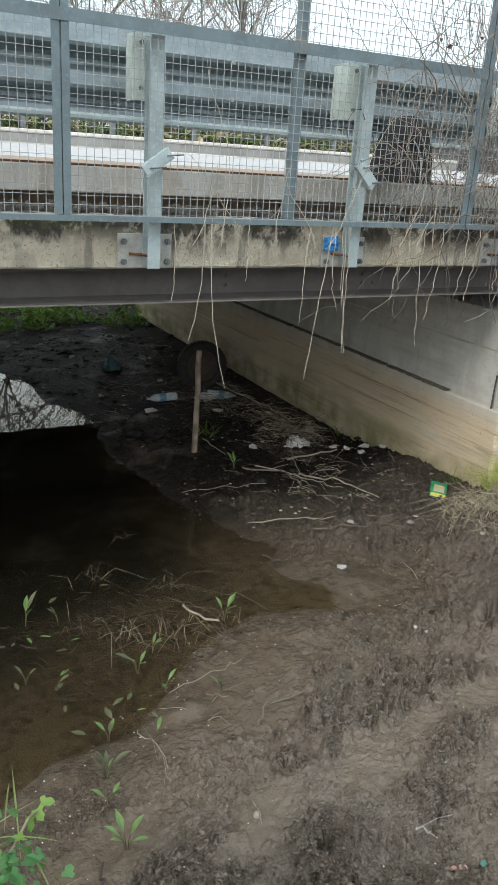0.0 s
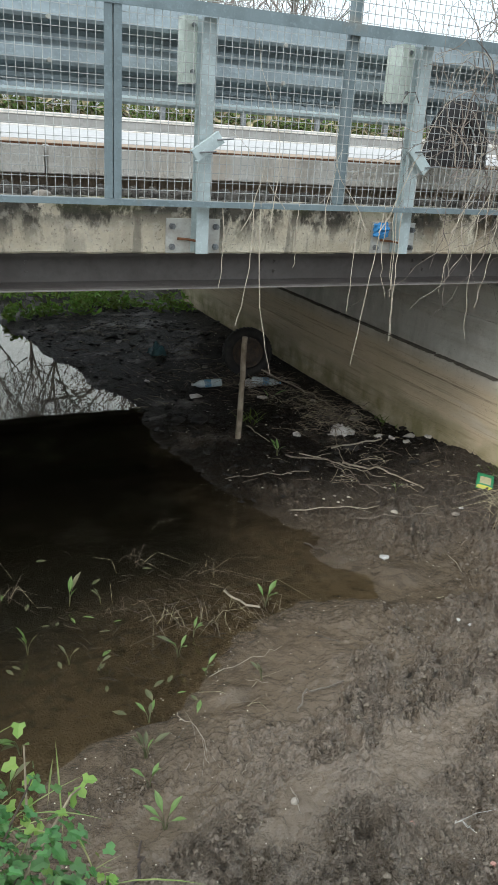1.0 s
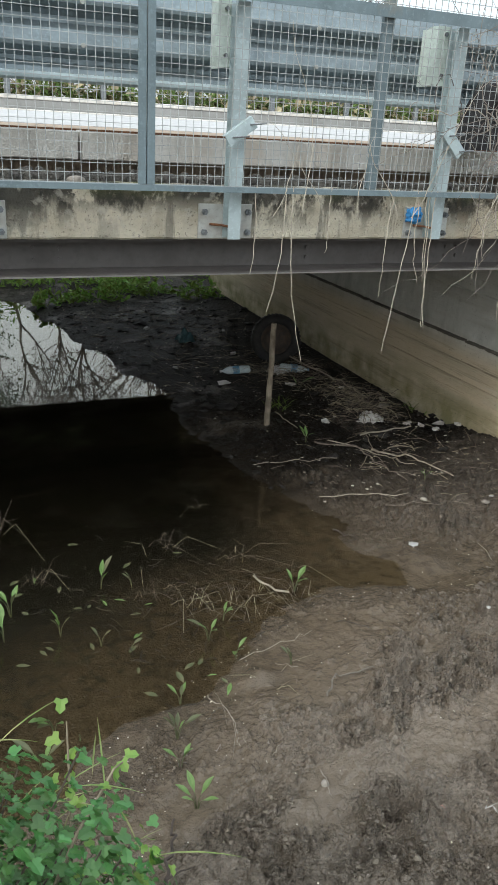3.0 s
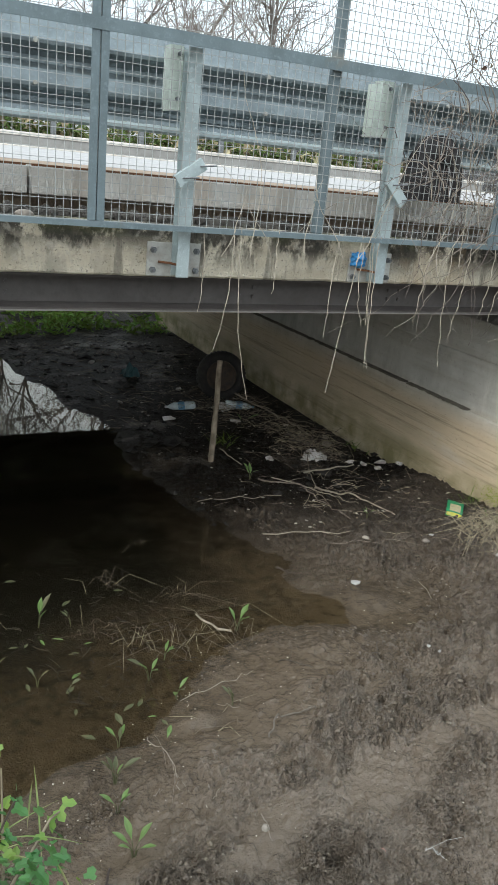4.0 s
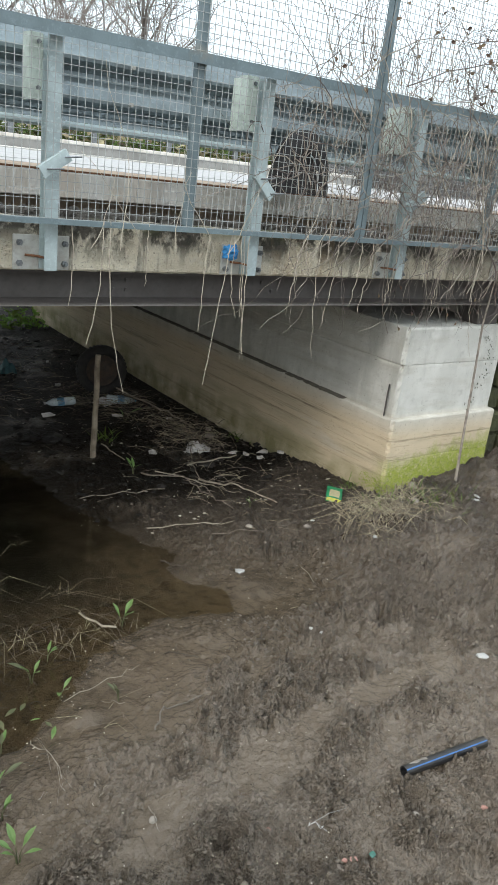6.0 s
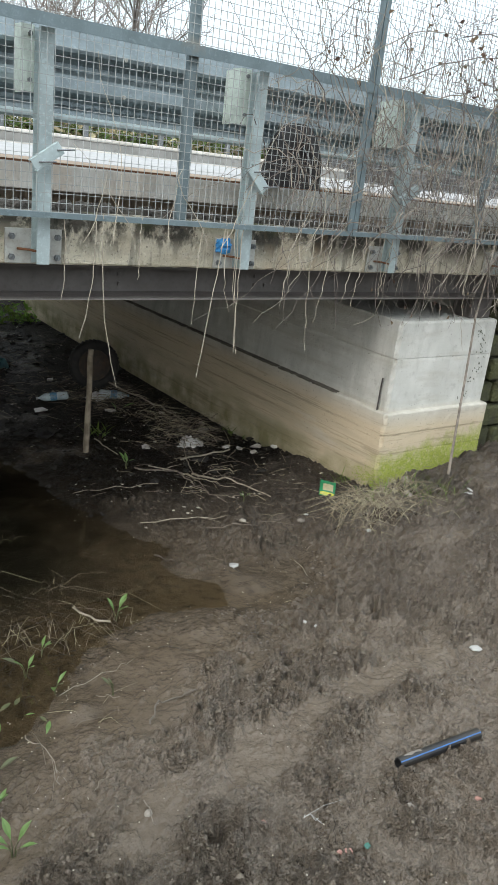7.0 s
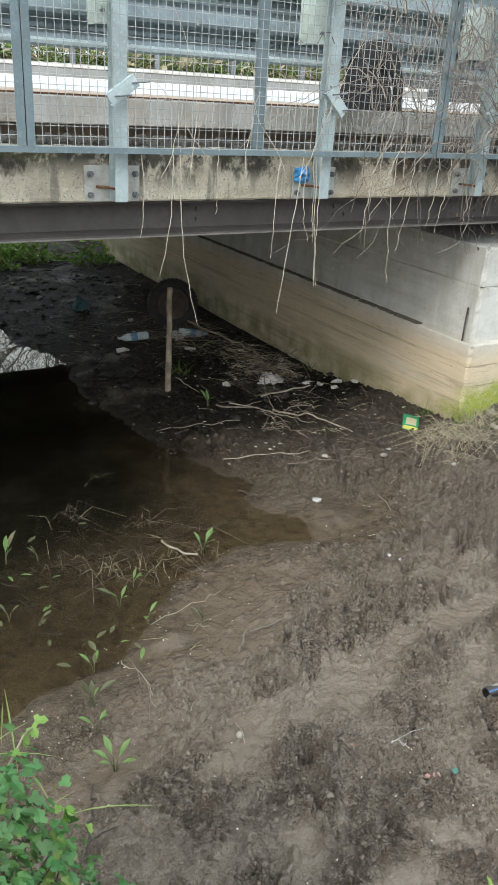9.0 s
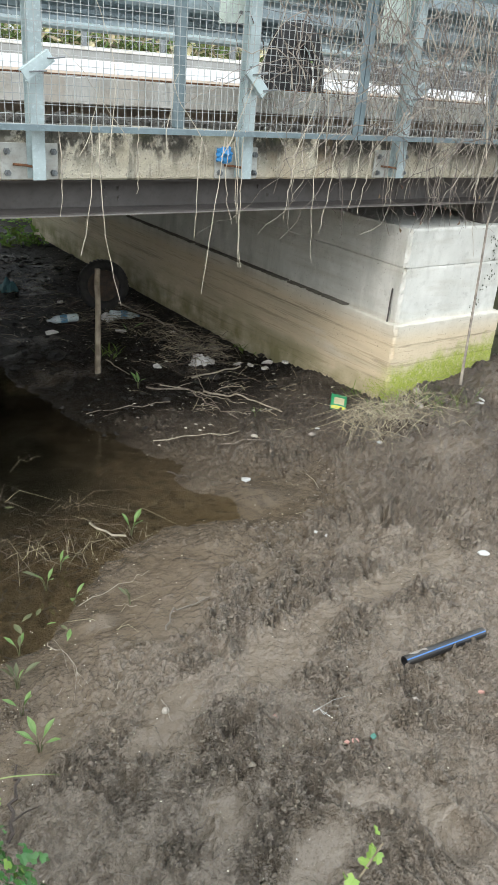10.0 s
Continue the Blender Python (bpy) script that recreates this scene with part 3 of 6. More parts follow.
# rusty-topped pale kerb units with open joints
joints = [X0, -4.35, -1.68, 0.98, 3.653, 6.32, 9.0, X1]
for a, b in zip(joints, joints[1:]):
    ku = part("kerb_unit", Geo().box(a + 0.012, b - 0.012, 5.2, 5.42, 2.795, 2.962, 0.006), KERB, bridge, "pale concrete kerb unit")
    part("steel_edge_strip", Geo().box(a + 0.02, b - 0.02, 5.206, 5.24, 2.9625, 2.975), RUST, ku, "rusty steel strip")
part("dusty_margin", Geo().box(X0, X1, 5.425, 6.5, 2.7, 2.972), TAN, bridge, "tan dusty road margin")
g = Geo()
o = [(6.505, 2.7)] + [(6.505 + 6.395 * s / 12, 2.974 + 0.075 * math.sin(math.pi * s / 12)) for s in range(13)] + [(12.9, 2.7)]
part("road", g.prism(o, "x", (X0, X1)), WALKM, bridge, "pale sunlit cambered road surface")
part("far_kerb", Geo().box(X0, X1, 12.905, 13.3, 2.7, 3.06, 0.01), KERB, bridge, "pale concrete kerb unit")
part("far_verge", Geo().box(X0, X1, 13.305, 14.25, 2.7, 3.0), DECK, bridge)
rub = Geo()
rng = random.Random(5)
for i in range(700):
    x, y = rng.uniform(-2.5, 8), rng.uniform(4.95, 5.19)
    r = rng.uniform(0.012, 0.04)
    m = Matrix.Translation((x, y, 2.69 + r * 0.5)) @ Euler([rng.uniform(0, 6) for _ in range(3)]).to_matrix().to_4x4()
    rub.box(-r, r, -r * rng.uniform(0.6, 1), r * 0.8, -r * 0.7, r * 0.6, r * 0.35, m)
tagged(part("rubble", rub, RUBBLE), "dark broken stones and dirt along the kerb foot", "rubble", kind="stuff")
tagged(part("packed_dirt", Geo().box(X0, X1, 4.985, 5.195, 2.6905, 2.72), RUBBLE), "dark packed dirt along the kerb foot", "dirt", kind="stuff")

# ---- abutments ----
def cast_lift(x0, y0, x1, y1, z0, z1, chip, seed):
    """A cast block: uneven faces, a chipped vertical corner and a worn top edge."""
    plan = [(x0, y1 - (y1 - 7.0) * i / 24, 1, 0) for i in range(24)] + [(x0, 7.0 - (7.0 - y0 - 0.03) * i / 60, 1, 0) for i in range(61)]
    plan += [(x0, y0, 0.7, 0.7)] + [(x0 + 0.03 + (x1 - x0 - 0.03) * i / 40, y0, 0, 1) for i in range(41)]
    hs = [z0 + (z1 - z0) * i / 14 for i in range(14)] + [z1 - 0.014, z1 - 0.004, z1]
    worn = [0.0] * 14 + [0.003, 0.009, 0.022]
    geo, vs, n = Geo(), [], len(plan)
    for z, w in zip(hs, worn):
        for x, y, a, b in plan:
            p = Vector((x * 3 + seed, y * 3, z * 3))
            d = 0.004 * noise.noise(p) + 0.0025 * noise.noise(p * 5) + w * max(0.2, 1 + 1.6 * noise.noise(p * 4))
            if a and b:
                d += chip * max(0.25, 1 + 1.2 * noise.noise(Vector((seed, 1, z * 9))) + 0.8 * noise.noise(Vector((seed, 5, z * 31)))) * (0.5 + 0.5 * (z - z0) / (z1 - z0))
            vs.append((x + a * d, y + b * d, z))
    m = len(hs)
    fs = [(i * n + k, i * n + k + 1, (i + 1) * n + k + 1, (i + 1) * n + k) for i in range(m - 1) for k in range(n - 1)]
    vs += [(x1, y1, z0), (x1, y1, z1)]
    fs += [tuple((m - 1) * n + k for k in range(n)) + (m * n + 1,)]
    fs += [(n - 1, m * n, m * n + 1) + tuple(i * n + n - 1 for i in range(m - 1, 0, -1))]
    return geo.add(vs, fs)


def abutment():
    ab = thing("abutment", "cast concrete bridge abutment with a ledge and mossy foot", "abutment")
    for i, (z0, z1, d) in enumerate(((-0.6, 0.69, 0.0), (0.692, 0.885, 0.004), (0.887, 1.09, 0.0))):
        part("concrete_lift", cast_lift(5.14 + d, 4.68 + d, 6.6, 14.0, z0, z1, 0.022, i * 7.3), ABUT, ab)
    for i, (z0, z1, d) in enumerate(((1.085, 1.6, 0.0), (1.602, 1.945, 0.002))):
        part("concrete_lift", cast_lift(5.195 + d, 4.735 + d, 6.55, 13.98, z0, z1, 0.028, 31 + i * 5.1), ABUT, ab)
    part("back_wall", Geo().box(6.56, 7.6, 5.05, 14.2, -0.5, 2.375), ABUT, ab)
    for y in (4.9, 7.2, 9.5, 11.8, 13.8):
        part("bearing", Geo().box(6.2, 6.5, y - 0.1, y + 0.14, 1.945, 2.1455, 0.01), BEAMM, ab)
    rb = part("rebar", Geo().tube([(5.165, 4.83, 1.08), (5.168, 4.832, 1.3), (5.166, 4.825, 1.4)], 0.008, 6), BEAMM, ab, "dark upright steel bar")
    return ab


abutment()
far_ab = thing("abutment", "cast concrete abutment across the creek", "abutment")
part("concrete_lift", Geo().box(-7.5, -4.6, 4.74, 14.0, -0.6, 2.1), ABUT, far_ab)

# ---- fence: steel framed mesh panels in front of the guard-rail posts ----
FENCE = 4.527


def fence():
    fe = thing("fence", "galvanised steel fence with welded wire mesh panels", "fence")
    for i, x in enumerate((-4.785, -3.285, -1.785, -0.285, 1.215, 2.715, 4.215, 5.715, 7.215, 8.7)):
        g = Geo()
        if i % 2 == 0:
            # two angles back to back
            for s in (-1, 1):
                g.prism([(x + s * 0.004, FENCE - 0.022), (x + s * 0.048, FENCE - 0.022), (x + s * 0.048, FENCE - 0.016), (x + s * 0.011, FENCE - 0.016),
                         (x + s * 0.011, FENCE + 0.03), (x + s * 0.004, FENCE + 0.03)], "z", (2.715, 4.75))
        else:
            g.box(x - 0.036, x + 0.036, FENCE + 0.002, FENCE + 0.052, 2.715, 4.75, 0.008)
        part("fence_post", g, FRAME, fe)
    for a, b in ((X0 + 3, 4.21), (4.22, X1 - 2)):
        g = Geo()
        o = [(FENCE - 0.028, 3.69), (FENCE - 0.028, 3.755), (FENCE + 0.03, 3.755), (FENCE + 0.03, 3.749), (FENCE - 0.021, 3.749), (FENCE - 0.021, 3.69)]
        part("top_rail", g.prism(o, "x", (a, b)), FRAME, fe)
        g = Geo()
        o = [(FENCE - 0.028, 2.68), (FENCE - 0.028, 2.712), (FENCE + 0.03, 2.712), (FENCE + 0.03, 2.706), (FENCE - 0.022, 2.706), (FENCE - 0.022, 2.68)]
        part("bottom_rail", g.prism(o, "x", (a, b)), FRAME, fe)
    g = Geo()
    step, r = 0.0525, 0.0023
    for i in range(320):
        x = X0 + 3.5 + i * 0.046
        for z0, z1 in ((2.7, 3.72), (3.745, 4.75)):
            w = 0.004 * noise.noise((x * 3, 1, z0))
            g.tube([(x + w, FENCE - 0.008, z0), (x - w, FENCE - 0.008 + w, z1)], r, 4, False)
    for k in range(39):
        z = 2.715 + k * step
        pts = [(X0 + 3.5 + j * 0.5, FENCE - 0.0115, z + 0.004 * noise.noise((j * 0.7, z * 3, 0))) for j in range(31)]
        g.tube(pts, r, 4, False)
    tagged(part("wire_mesh", g, WIRE, fe), kind="stuff")
    return fe


fence()

# ---- guard rail ----
RAILS = 4.98


def thrie(y, n=9):
    """The closed outline of a three-wave beam, hollows towards the river."""
    key = [(0.085, 3.805), (0.06, 3.8), (0.035, 3.74), (0.012, 3.68), (0.0, 3.655), (0.004, 3.635), (0.03, 3.617), (0.085, 3.6), (0.105, 3.575), (0.1, 3.54), (0.07, 3.522), (0.04, 3.505), (0.012, 3.46), (0.0, 3.425), (0.004, 3.405),
           (0.03, 3.388), (0.085, 3.375), (0.1, 3.355), (0.095, 3.33), (0.06, 3.318), (0.03, 3.3), (0.012, 3.275)]
    pts = [(y + a, b) for a, b in key]
    back = [(a + 0.004, b) for a, b in reversed(pts)]
    return pts + back


def guard_rail():
    gr = thing("guard_rail", "grey galvanised three-wave road guard rail seen from behind", "guard rail")
    for a, b in ((X0 + 2, 0.52), (0.5, 4.02), (4.0, 8.5)):
        dy = 0.0 if a != 0.5 else 0.005
        part("rail_beam", Geo().prism(thrie(RAILS + dy), "x", (a, b)), RAILM, gr)
    for i in range(8):
        for bz in (3.645, 3.425):
            part("rail_bolt", Geo().tube([(-3.53 + 1.5 * i, RAILS - 0.012, bz), (-3.53 + 1.5 * i, RAILS + 0.01, bz)], 0.013, 8), PLATE, gr, "bright round rail bolt")
    # flat lower lip that catches the sky
    part("lower_rail", Geo().box(X0 + 2, 8.5, RAILS - 0.045, RAILS + 0.01, 3.225, 3.272, 0.014), GALV, gr)
    for i, x in enumerate((-4.203, -2.703, -1.203, 0.297, 1.797, 3.297, 4.797, 6.297, 7.797)):
        g = Geo()
        w, t = 0.04, 0.006
        y0, y1 = 4.59, 4.688
        g.prism([(x - w, y0), (x + w, y0), (x + w, y0 + t), (x + t / 2, y0 + t), (x + t / 2, y1 - t), (x + w, y1 - t), (x + w, y1), (x - w, y1), (x - w, y1 - t), (x - t / 2, y1 - t), (x - t / 2, y0 + t), (x - w, y0 + t)], "z", (2.395, 3.695))
        po = part("post", g, GALV, gr)
        pl = part("base_plate", Geo().box(x - 0.2, x + 0.158, FACE - 0.016, FACE - 0.001, 2.385, 2.595, 0.003), PLATE, po, "bolted steel base plate with rust")
        for bx in (x - 0.163, x + 0.126):
            for bz in (2.425, 2.548):
                part("bolt", Geo().prism([(bx + 0.02 * math.cos(a * math.pi / 3), bz + 0.02 * math.sin(a * math.pi / 3)) for a in range(6)], "y", (FACE - 0.038, FACE - 0.0165))
                     .tube([(bx, FACE - 0.055, bz), (bx, FACE - 0.03, bz)], 0.01, 8), BOLT, pl)
        part("tie_bar", Geo().tube([(x - 0.13, FACE - 0.025, 2.475), (x - 0.06, 4.66, 2.472), (x - 0.01, 4.62, 2.465)], 0.008, 6), RUST, po, "rusty tie bar")
        g = Geo()
        g.prism([(x - 0.118, 4.69), (x - 0.038, 4.69), (x - 0.038, 4.697), (x - 0.111, 4.697), (x - 0.111, 4.8), (x - 0.118, 4.8)], "z", (3.36, 3.705))
        g.prism([(x - 0.04, 4.697), (x - 0.04, 4.98), (x - 0.048, 4.98), (x - 0.048, 4.697)], "z", (3.36, 3.705))
        sp = part("spacer_block", g, PALE, po, "pale green painted spacer block")
        for bz in (3.42, 3.66):
            part("bolt", Geo().tube([(x - 0.065, 4.675, bz), (x - 0.065, 4.692, bz)], 0.013, 6), BOLT, sp)
        # clamp of the fence
        tilt = 35 if i % 2 == 0 else -45
        m = Matrix.Translation((x - 0.02, 4.53, 3.02)) @ pose(0, 0, 0, 0, -tilt, 0)
        cl = part("clamp", Geo().box(-0.1, 0.1, -0.03, -0.024, -0.03, 0.03, 0.002, m).box(-0.1, 0.1, -0.03, 0.01, 0.03, 0.036, 0.0, m).box(-0.1, 0.1, -0.03, 0.01, -0.036, -0.03, 0.0, m), GALV, po)
        for sx in (-0.06, 0.07):
            part("threaded_rod", Geo().tube([m @ Vector((sx, 0.03, 0)), m @ Vector((sx, -0.035, 0)), m @ Vector((sx, -0.035, 0)) + Vector((0.085, -0.04, 0.012))], 0.005, 6), BOLT, cl)
    return gr


guard_rail()

# ---- right-hand bank: old mossy wall beside the abutment ----
MOSSWALL = mat_plain("mossy_stone", (0.07, 0.075, 0.03), 0.95, (0.035, 0.035, 0.022), 6.0, 0.02)
rng = random.Random(11)
wall_1 = thing("wall_1", "old dark stone wall overgrown with moss", "wall", kind="structure")
for row in range(9):
    x = 6.62 + 0.12 * (row % 2)
    while x < 9.6:
        w, h = rng.uniform(0.22, 0.45), 0.25
        z = 0.0 + row * 0.255
        part("stone", Geo().box(x, x + w - 0.02, 4.8 + rng.uniform(0, 0.05), 5.04, z, z + h - rng.uniform(0.01, 0.03), 0.02), MOSSWALL, wall_1)
        x += w

# ---- moss on the foot of the abutment ----
moss = Geo()
rng = random.Random(3)
for i in range(5000):
    x = 5.145 + 1.4 * rng.random()
    top = 0.62 + 0.1 * noise.noise((x * 3, 0, 0)) + 0.14 * (x - 5.14) / 1.4
    z = 0.36 + (top - 0.36) * rng.random() ** 1.1 + rng.gauss(0, 0.03)
    s = rng.uniform(0.0015, 0.005)
    if 0.6 * noise.noise((x * 6, z * 9, 4)) + 0.6 * noise.noise((x * 25, z * 30, 4)) + rng.gauss(0, 0.15) < -0.3 + 1.2 * max(0, z - top + 0.12) / 0.12:
        continue
    m = Matrix.Translation((x, 4.682, z)) @ Euler((rng.uniform(-0.12, 0.12), rng.uniform(0, 6), rng.uniform(-0.12, 0.12))).to_matrix().to_4x4()
    moss.box(-s, s, -0.003, 0.003, -s * 0.6, s * 0.6, 0.002, m)
for i in range(500):
    y, z = 4.69 + abs(rng.gauss(0, 0.15)), 0.42 + rng.gauss(0, 0.05)
    s = rng.uniform(0.002, 0.006)
    m = Matrix.Translation((5.142, y, z)) @ Euler((rng.uniform(0, 6), rng.uniform(-0.5, 0.5), 0)).to_matrix().to_4x4()
    moss.box(-0.004, 0.004, -s, s, -s, s * 0.7, 0.003, m)
tagged(part("moss", moss, MOSS), "bright yellow-green moss on the abutment foot", "moss", kind="stuff")

# dark crumbs lying on the abutment's ledge
dirt = Geo()
for i in range(2200):
    y = 5.0 + 7.5 * rng.random()
    if noise.noise((y * 1.5, 7, 0)) + 0.5 * noise.noise((y * 9, 2, 0)) < -0.5 + 0.5 * max(0, 6.6 - y):
        continue
    r = rng.uniform(0.006, 0.02)
    s = rng.uniform(0.5, 1.0)
    dirt.box(-r, r, -r * 1.6, r * 1.6, -r * 0.3, r * 0.6, r * 0.2, Matrix.Translation((rng.uniform(5.15, 5.19), y, 1.093)) @ pose(0, 0, 0, 0, 0, rng.uniform(0, 180)))
tagged(part("ledge_crumbs", dirt, mat_plain("dark_ledge_crumb", (0.15, 0.135, 0.11), 0.95, (0.09, 0.08, 0.065), 12.0)), "dark crumbs lying along the abutment ledge", "dirt", kind="stuff")

# ---- mud clods, pebbles and bits ----
CLOD = mat_plain("clod_mud", (0.155, 0.125, 0.093), 0.45, (0.105, 0.084, 0.062), 25.0, 0.004, vary=0.18, island=True)


def lump(g, c, r, rng, flat=0.7):
    """A small angular lump."""
    k = len(g.v)
    pts = []
    for d in ((1, 0, 0), (-1, 0, 0), (0, 1, 0), (0, -1, 0), (0, 0, 1), (0, 0, -1), (0.6, 0.6, 0.5), (-0.6, 0.6, 0.5), (-0.6, -0.6, 0.5), (0.6, -0.6, 0.5)):
        s = r * rng.uniform(0.7, 1.2)
        pts.append((c[0] + d[0] * s, c[1] + d[1] * s, c[2] + d[2] * s * flat))
    g.add(pts, [(4, 6, 7), (4, 7, 8), (4, 8, 9), (4, 9, 6), (6, 0, 2), (6, 2, 7), (7, 2, 1), (7, 1, 8), (8, 1, 3), (8, 3, 9), (9, 3, 0), (9, 0, 6), (5, 2, 0), (5, 1, 2), (5, 3, 1), (5, 0, 3)])


def crumbs(cx, cy, cz, radii, rs):
    """Angular crumbs of mud, one small lump at each place, as one mesh."""
    dirs = np.array([(1, 0, 0), (-1, 0, 0), (0, 1, 0), (0, -1, 0), (0, 0, 1), (0, 0, -1), (0.6, 0.6, 0.5), (-0.6, 0.6, 0.5), (-0.6, -0.6, 0.5), (0.6, -0.6, 0.5)])
    tris = np.array([(4, 6, 7), (4, 7, 8), (4, 8, 9), (4, 9, 6), (6, 0, 2), (6, 2, 7), (7, 2, 1), (7, 1, 8), (8, 1, 3), (8, 3, 9), (9, 3, 0), (9, 0, 6)])
    n = len(cx)
    turn = rs.uniform(0, 6.28, n)
    long = rs.uniform(0.7, 1.5, n)
    d = dirs[None] * rs.uniform(0.55, 1.3, (n, 10, 1)) * radii[:, None, None]
    d[:, :, 0] *= long[:, None]
    d[:, :, 2] *= rs.uniform(0.5, 1.0, n)[:, None]
    c, q = np.cos(turn)[:, None], np.sin(turn)[:, None]
    v = np.stack([cx[:, None] + d[:, :, 0] * c - d[:, :, 1] * q, cy[:, None] + d[:, :, 0] * q + d[:, :, 1] * c, cz[:, None] - radii[:, None] * 0.05 + d[:, :, 2]], -1)
    f = tris[None] + (np.arange(n) * 10)[:, None, None]
    me = bpy.data.meshes.new("mud_clods")
    me.from_pydata(v.reshape(-1, 3).tolist(), [], f.reshape(-1, 3).tolist())
    me.shade_smooth()
    return me


rs = np.random.RandomState(8)
cx, cy = rs.uniform(0.5, 5.9, 170000), rs.uniform(1.2, 5.6, 170000)
keep = (shore_distance(cx, cy) > 0.15) & (cloddy(cx, cy) > rs.uniform(0.45, 3.0, len(cx))) & ~((cx > 5.05) & (cy > 4.6))
cx, cy = cx[keep], cy[keep]
radii = np.minimum(0.003 + rs.exponential(0.0034, len(cx)), 0.017)
tagged(part("mud_clods", crumbs(cx, cy, ground_z(cx, cy), radii, rs), CLOD), "crumbled dark mud clods lying on the bank", "mud clods", kind="stuff")

BITS = mat_plain("pale_bits", (0.5, 0.46, 0.38), 0.7, (0.35, 0.3, 0.22), 30.0, vary=0.5, island=True)
bits = Geo()
rng = random.Random(2)
n = 0
while n < 900:
    x, y = rng.uniform(0.4, 5.0), rng.uniform(1.3, 6.5)
    s = lookup(LS, x, y)
    near = rng.random() < (0.9 if abs(s - 0.05) < 0.15 and y < 4 else 0.4)
    if s < -0.1 or not near:
        continue
    r = rng.uniform(0.002, 0.0055)
    lump(bits, (x, y, max(lookup(LZ, x, y), 0.0) + r * 0.4), r, rng, 0.5)
    n += 1
tagged(part("grit", bits, BITS), "pale grit and seed bits strewn over the mud", "grit", kind="stuff")

STONE = mat_plain("grey_stone", (0.3, 0.27, 0.23), 0.85, (0.2, 0.18, 0.15), 15.0, 0.003, vary=0.2)
PINK = mat_plain("broken_brick", (0.36, 0.2, 0.16), 0.9, (0.27, 0.14, 0.11), 25.0, 0.003)
WHITE = mat_plain("white_plastic", (0.4, 0.4, 0.38), 0.5, (0.45, 0.45, 0.43), 20.0, 0.002)
GREENGLASS = mat_plain("green_glass", (0.06, 0.17, 0.13), 0.2, (0.04, 0.12, 0.1), 20.0)


def on_ground(x, y, up=0.0):
    return (x, y, max(lookup(LZ, x, y), -0.01) + up)


def stone(name, x, y, r, mat, label, category, flat=0.6):
    g = Geo()
    rg = random.Random(int(x * 1000 + y * 77))
    bm = bmesh.new()
    bmesh.ops.create_icosphere(bm, subdivisions=2 if mat is STONE else 1, radius=1.0)
    for v in bm.verts:
        d = 1 + (0.25 if mat is STONE else 0.9) * noise.noise(v.co * 1.7 + Vector((x * 9, y * 9, 0)))
        v.co = Vector((v.co.x * r * d * 1.25, v.co.y * r * d * 0.85, v.co.z * r * d * flat))
    bmesh.ops.rotate(bm, verts=bm.verts, cent=(0, 0, 0), matrix=Matrix.Rotation(rg.uniform(0, 6), 3, "Z"))
    me = bpy.data.meshes.new(name)
    bm.to_mesh(me)
    bm.free()
    if mat is STONE:
        me.shade_smooth()
    ob = part(name, me, mat)
    ob.location = on_ground(x, y, r * flat * 0.45)
    return tagged(ob, label, category)


for x, y, r in ((1.54, 2.43, 0.022), (4.93, 7.4, 0.045), (4.77, 7.12, 0.055), (5.5, 4.62, 0.05), (3.16, 2.24, 0.016), (2.59, 1.74, 0.016), (5.31, 4.4, 0.05), (3.1, 3.1, 0.012), (3.8, 4.9, 0.03), (4.3, 4.7, 0.03), (2.9, 2.7, 0.012)):
    stone("stone", x, y, r, STONE, "small pale grey stone lying on the mud", "stone")
for x, y, r in ((1.95, 2.06, 0.013), (2.17, 1.71, 0.018), (2.13, 1.73, 0.013), (2.98, 1.63, 0.02), (2.24, 1.66, 0.011)):
    stone("brick_fragment", x, y, r, PINK, "small pinkish broken brick fragment in mud", "brick fragment")
ws = stone("stone", 0.87, 4.76, 0.045, STONE, "pale stone lying on the deck edge", "stone")
ws.location = (0.87, 4.77, 2.705)
stone("glass_shard", 2.27, 1.7, 0.02, GREENGLASS, "dull green glass shard lying on mud", "shard", 0.3)
for x, y, r in ((4.09, 2.55, 0.04), (3.38, 3.36, 0.024), (5.85, 4.13, 0.07), (3.35, 3.45, 0.018), (4.65, 4.2, 0.025), (4.4, 4.75, 0.02), (3.43, 4.46, 0.04)):
    stone("plastic_scrap", x, y, r, WHITE, "crumpled white plastic scrap on the mud", "plastic scrap", 0.35)

# ---- black water pipe with a blue stripe ----
PIPE = mat_plain("black_polythene", (0.014, 0.015, 0.017), 0.35, (0.03, 0.028, 0.024), 9.0)
BLUE = mat_plain("blue_stripe", (0.03, 0.13, 0.36), 0.4, (0.025, 0.09, 0.26), 30.0)
SMEAR = mat_plain("dried_mud_smear", (0.26, 0.24, 0.21), 0.9, (0.16, 0.14, 0.12), 30.0)
pa, pb = Vector((2.765, 1.99, 0.262)), Vector((3.33, 1.93, 0.277))


def ring_pipe(a, b, r, t, n=20):
    g = Geo()
    d = (b - a).normalized()
    u = d.orthogonal().normalized()
    w = d.cross(u)
    vs, fs = [], []
    for p, rr in ((a, r), (b, r), (b, r - t), (a, r - t)):
        vs += [p + (u * math.cos(2 * math.pi * k / n) + w * math.sin(2 * math.pi * k / n)) * rr for k in range(n)]
    for s in range(4):
        for k in range(n):
            i, j = s * n, ((s + 1) % 4) * n
            fs.append((i + k, i + (k + 1) % n, j + (k + 1) % n, j + k))
    return g.add(vs, fs)


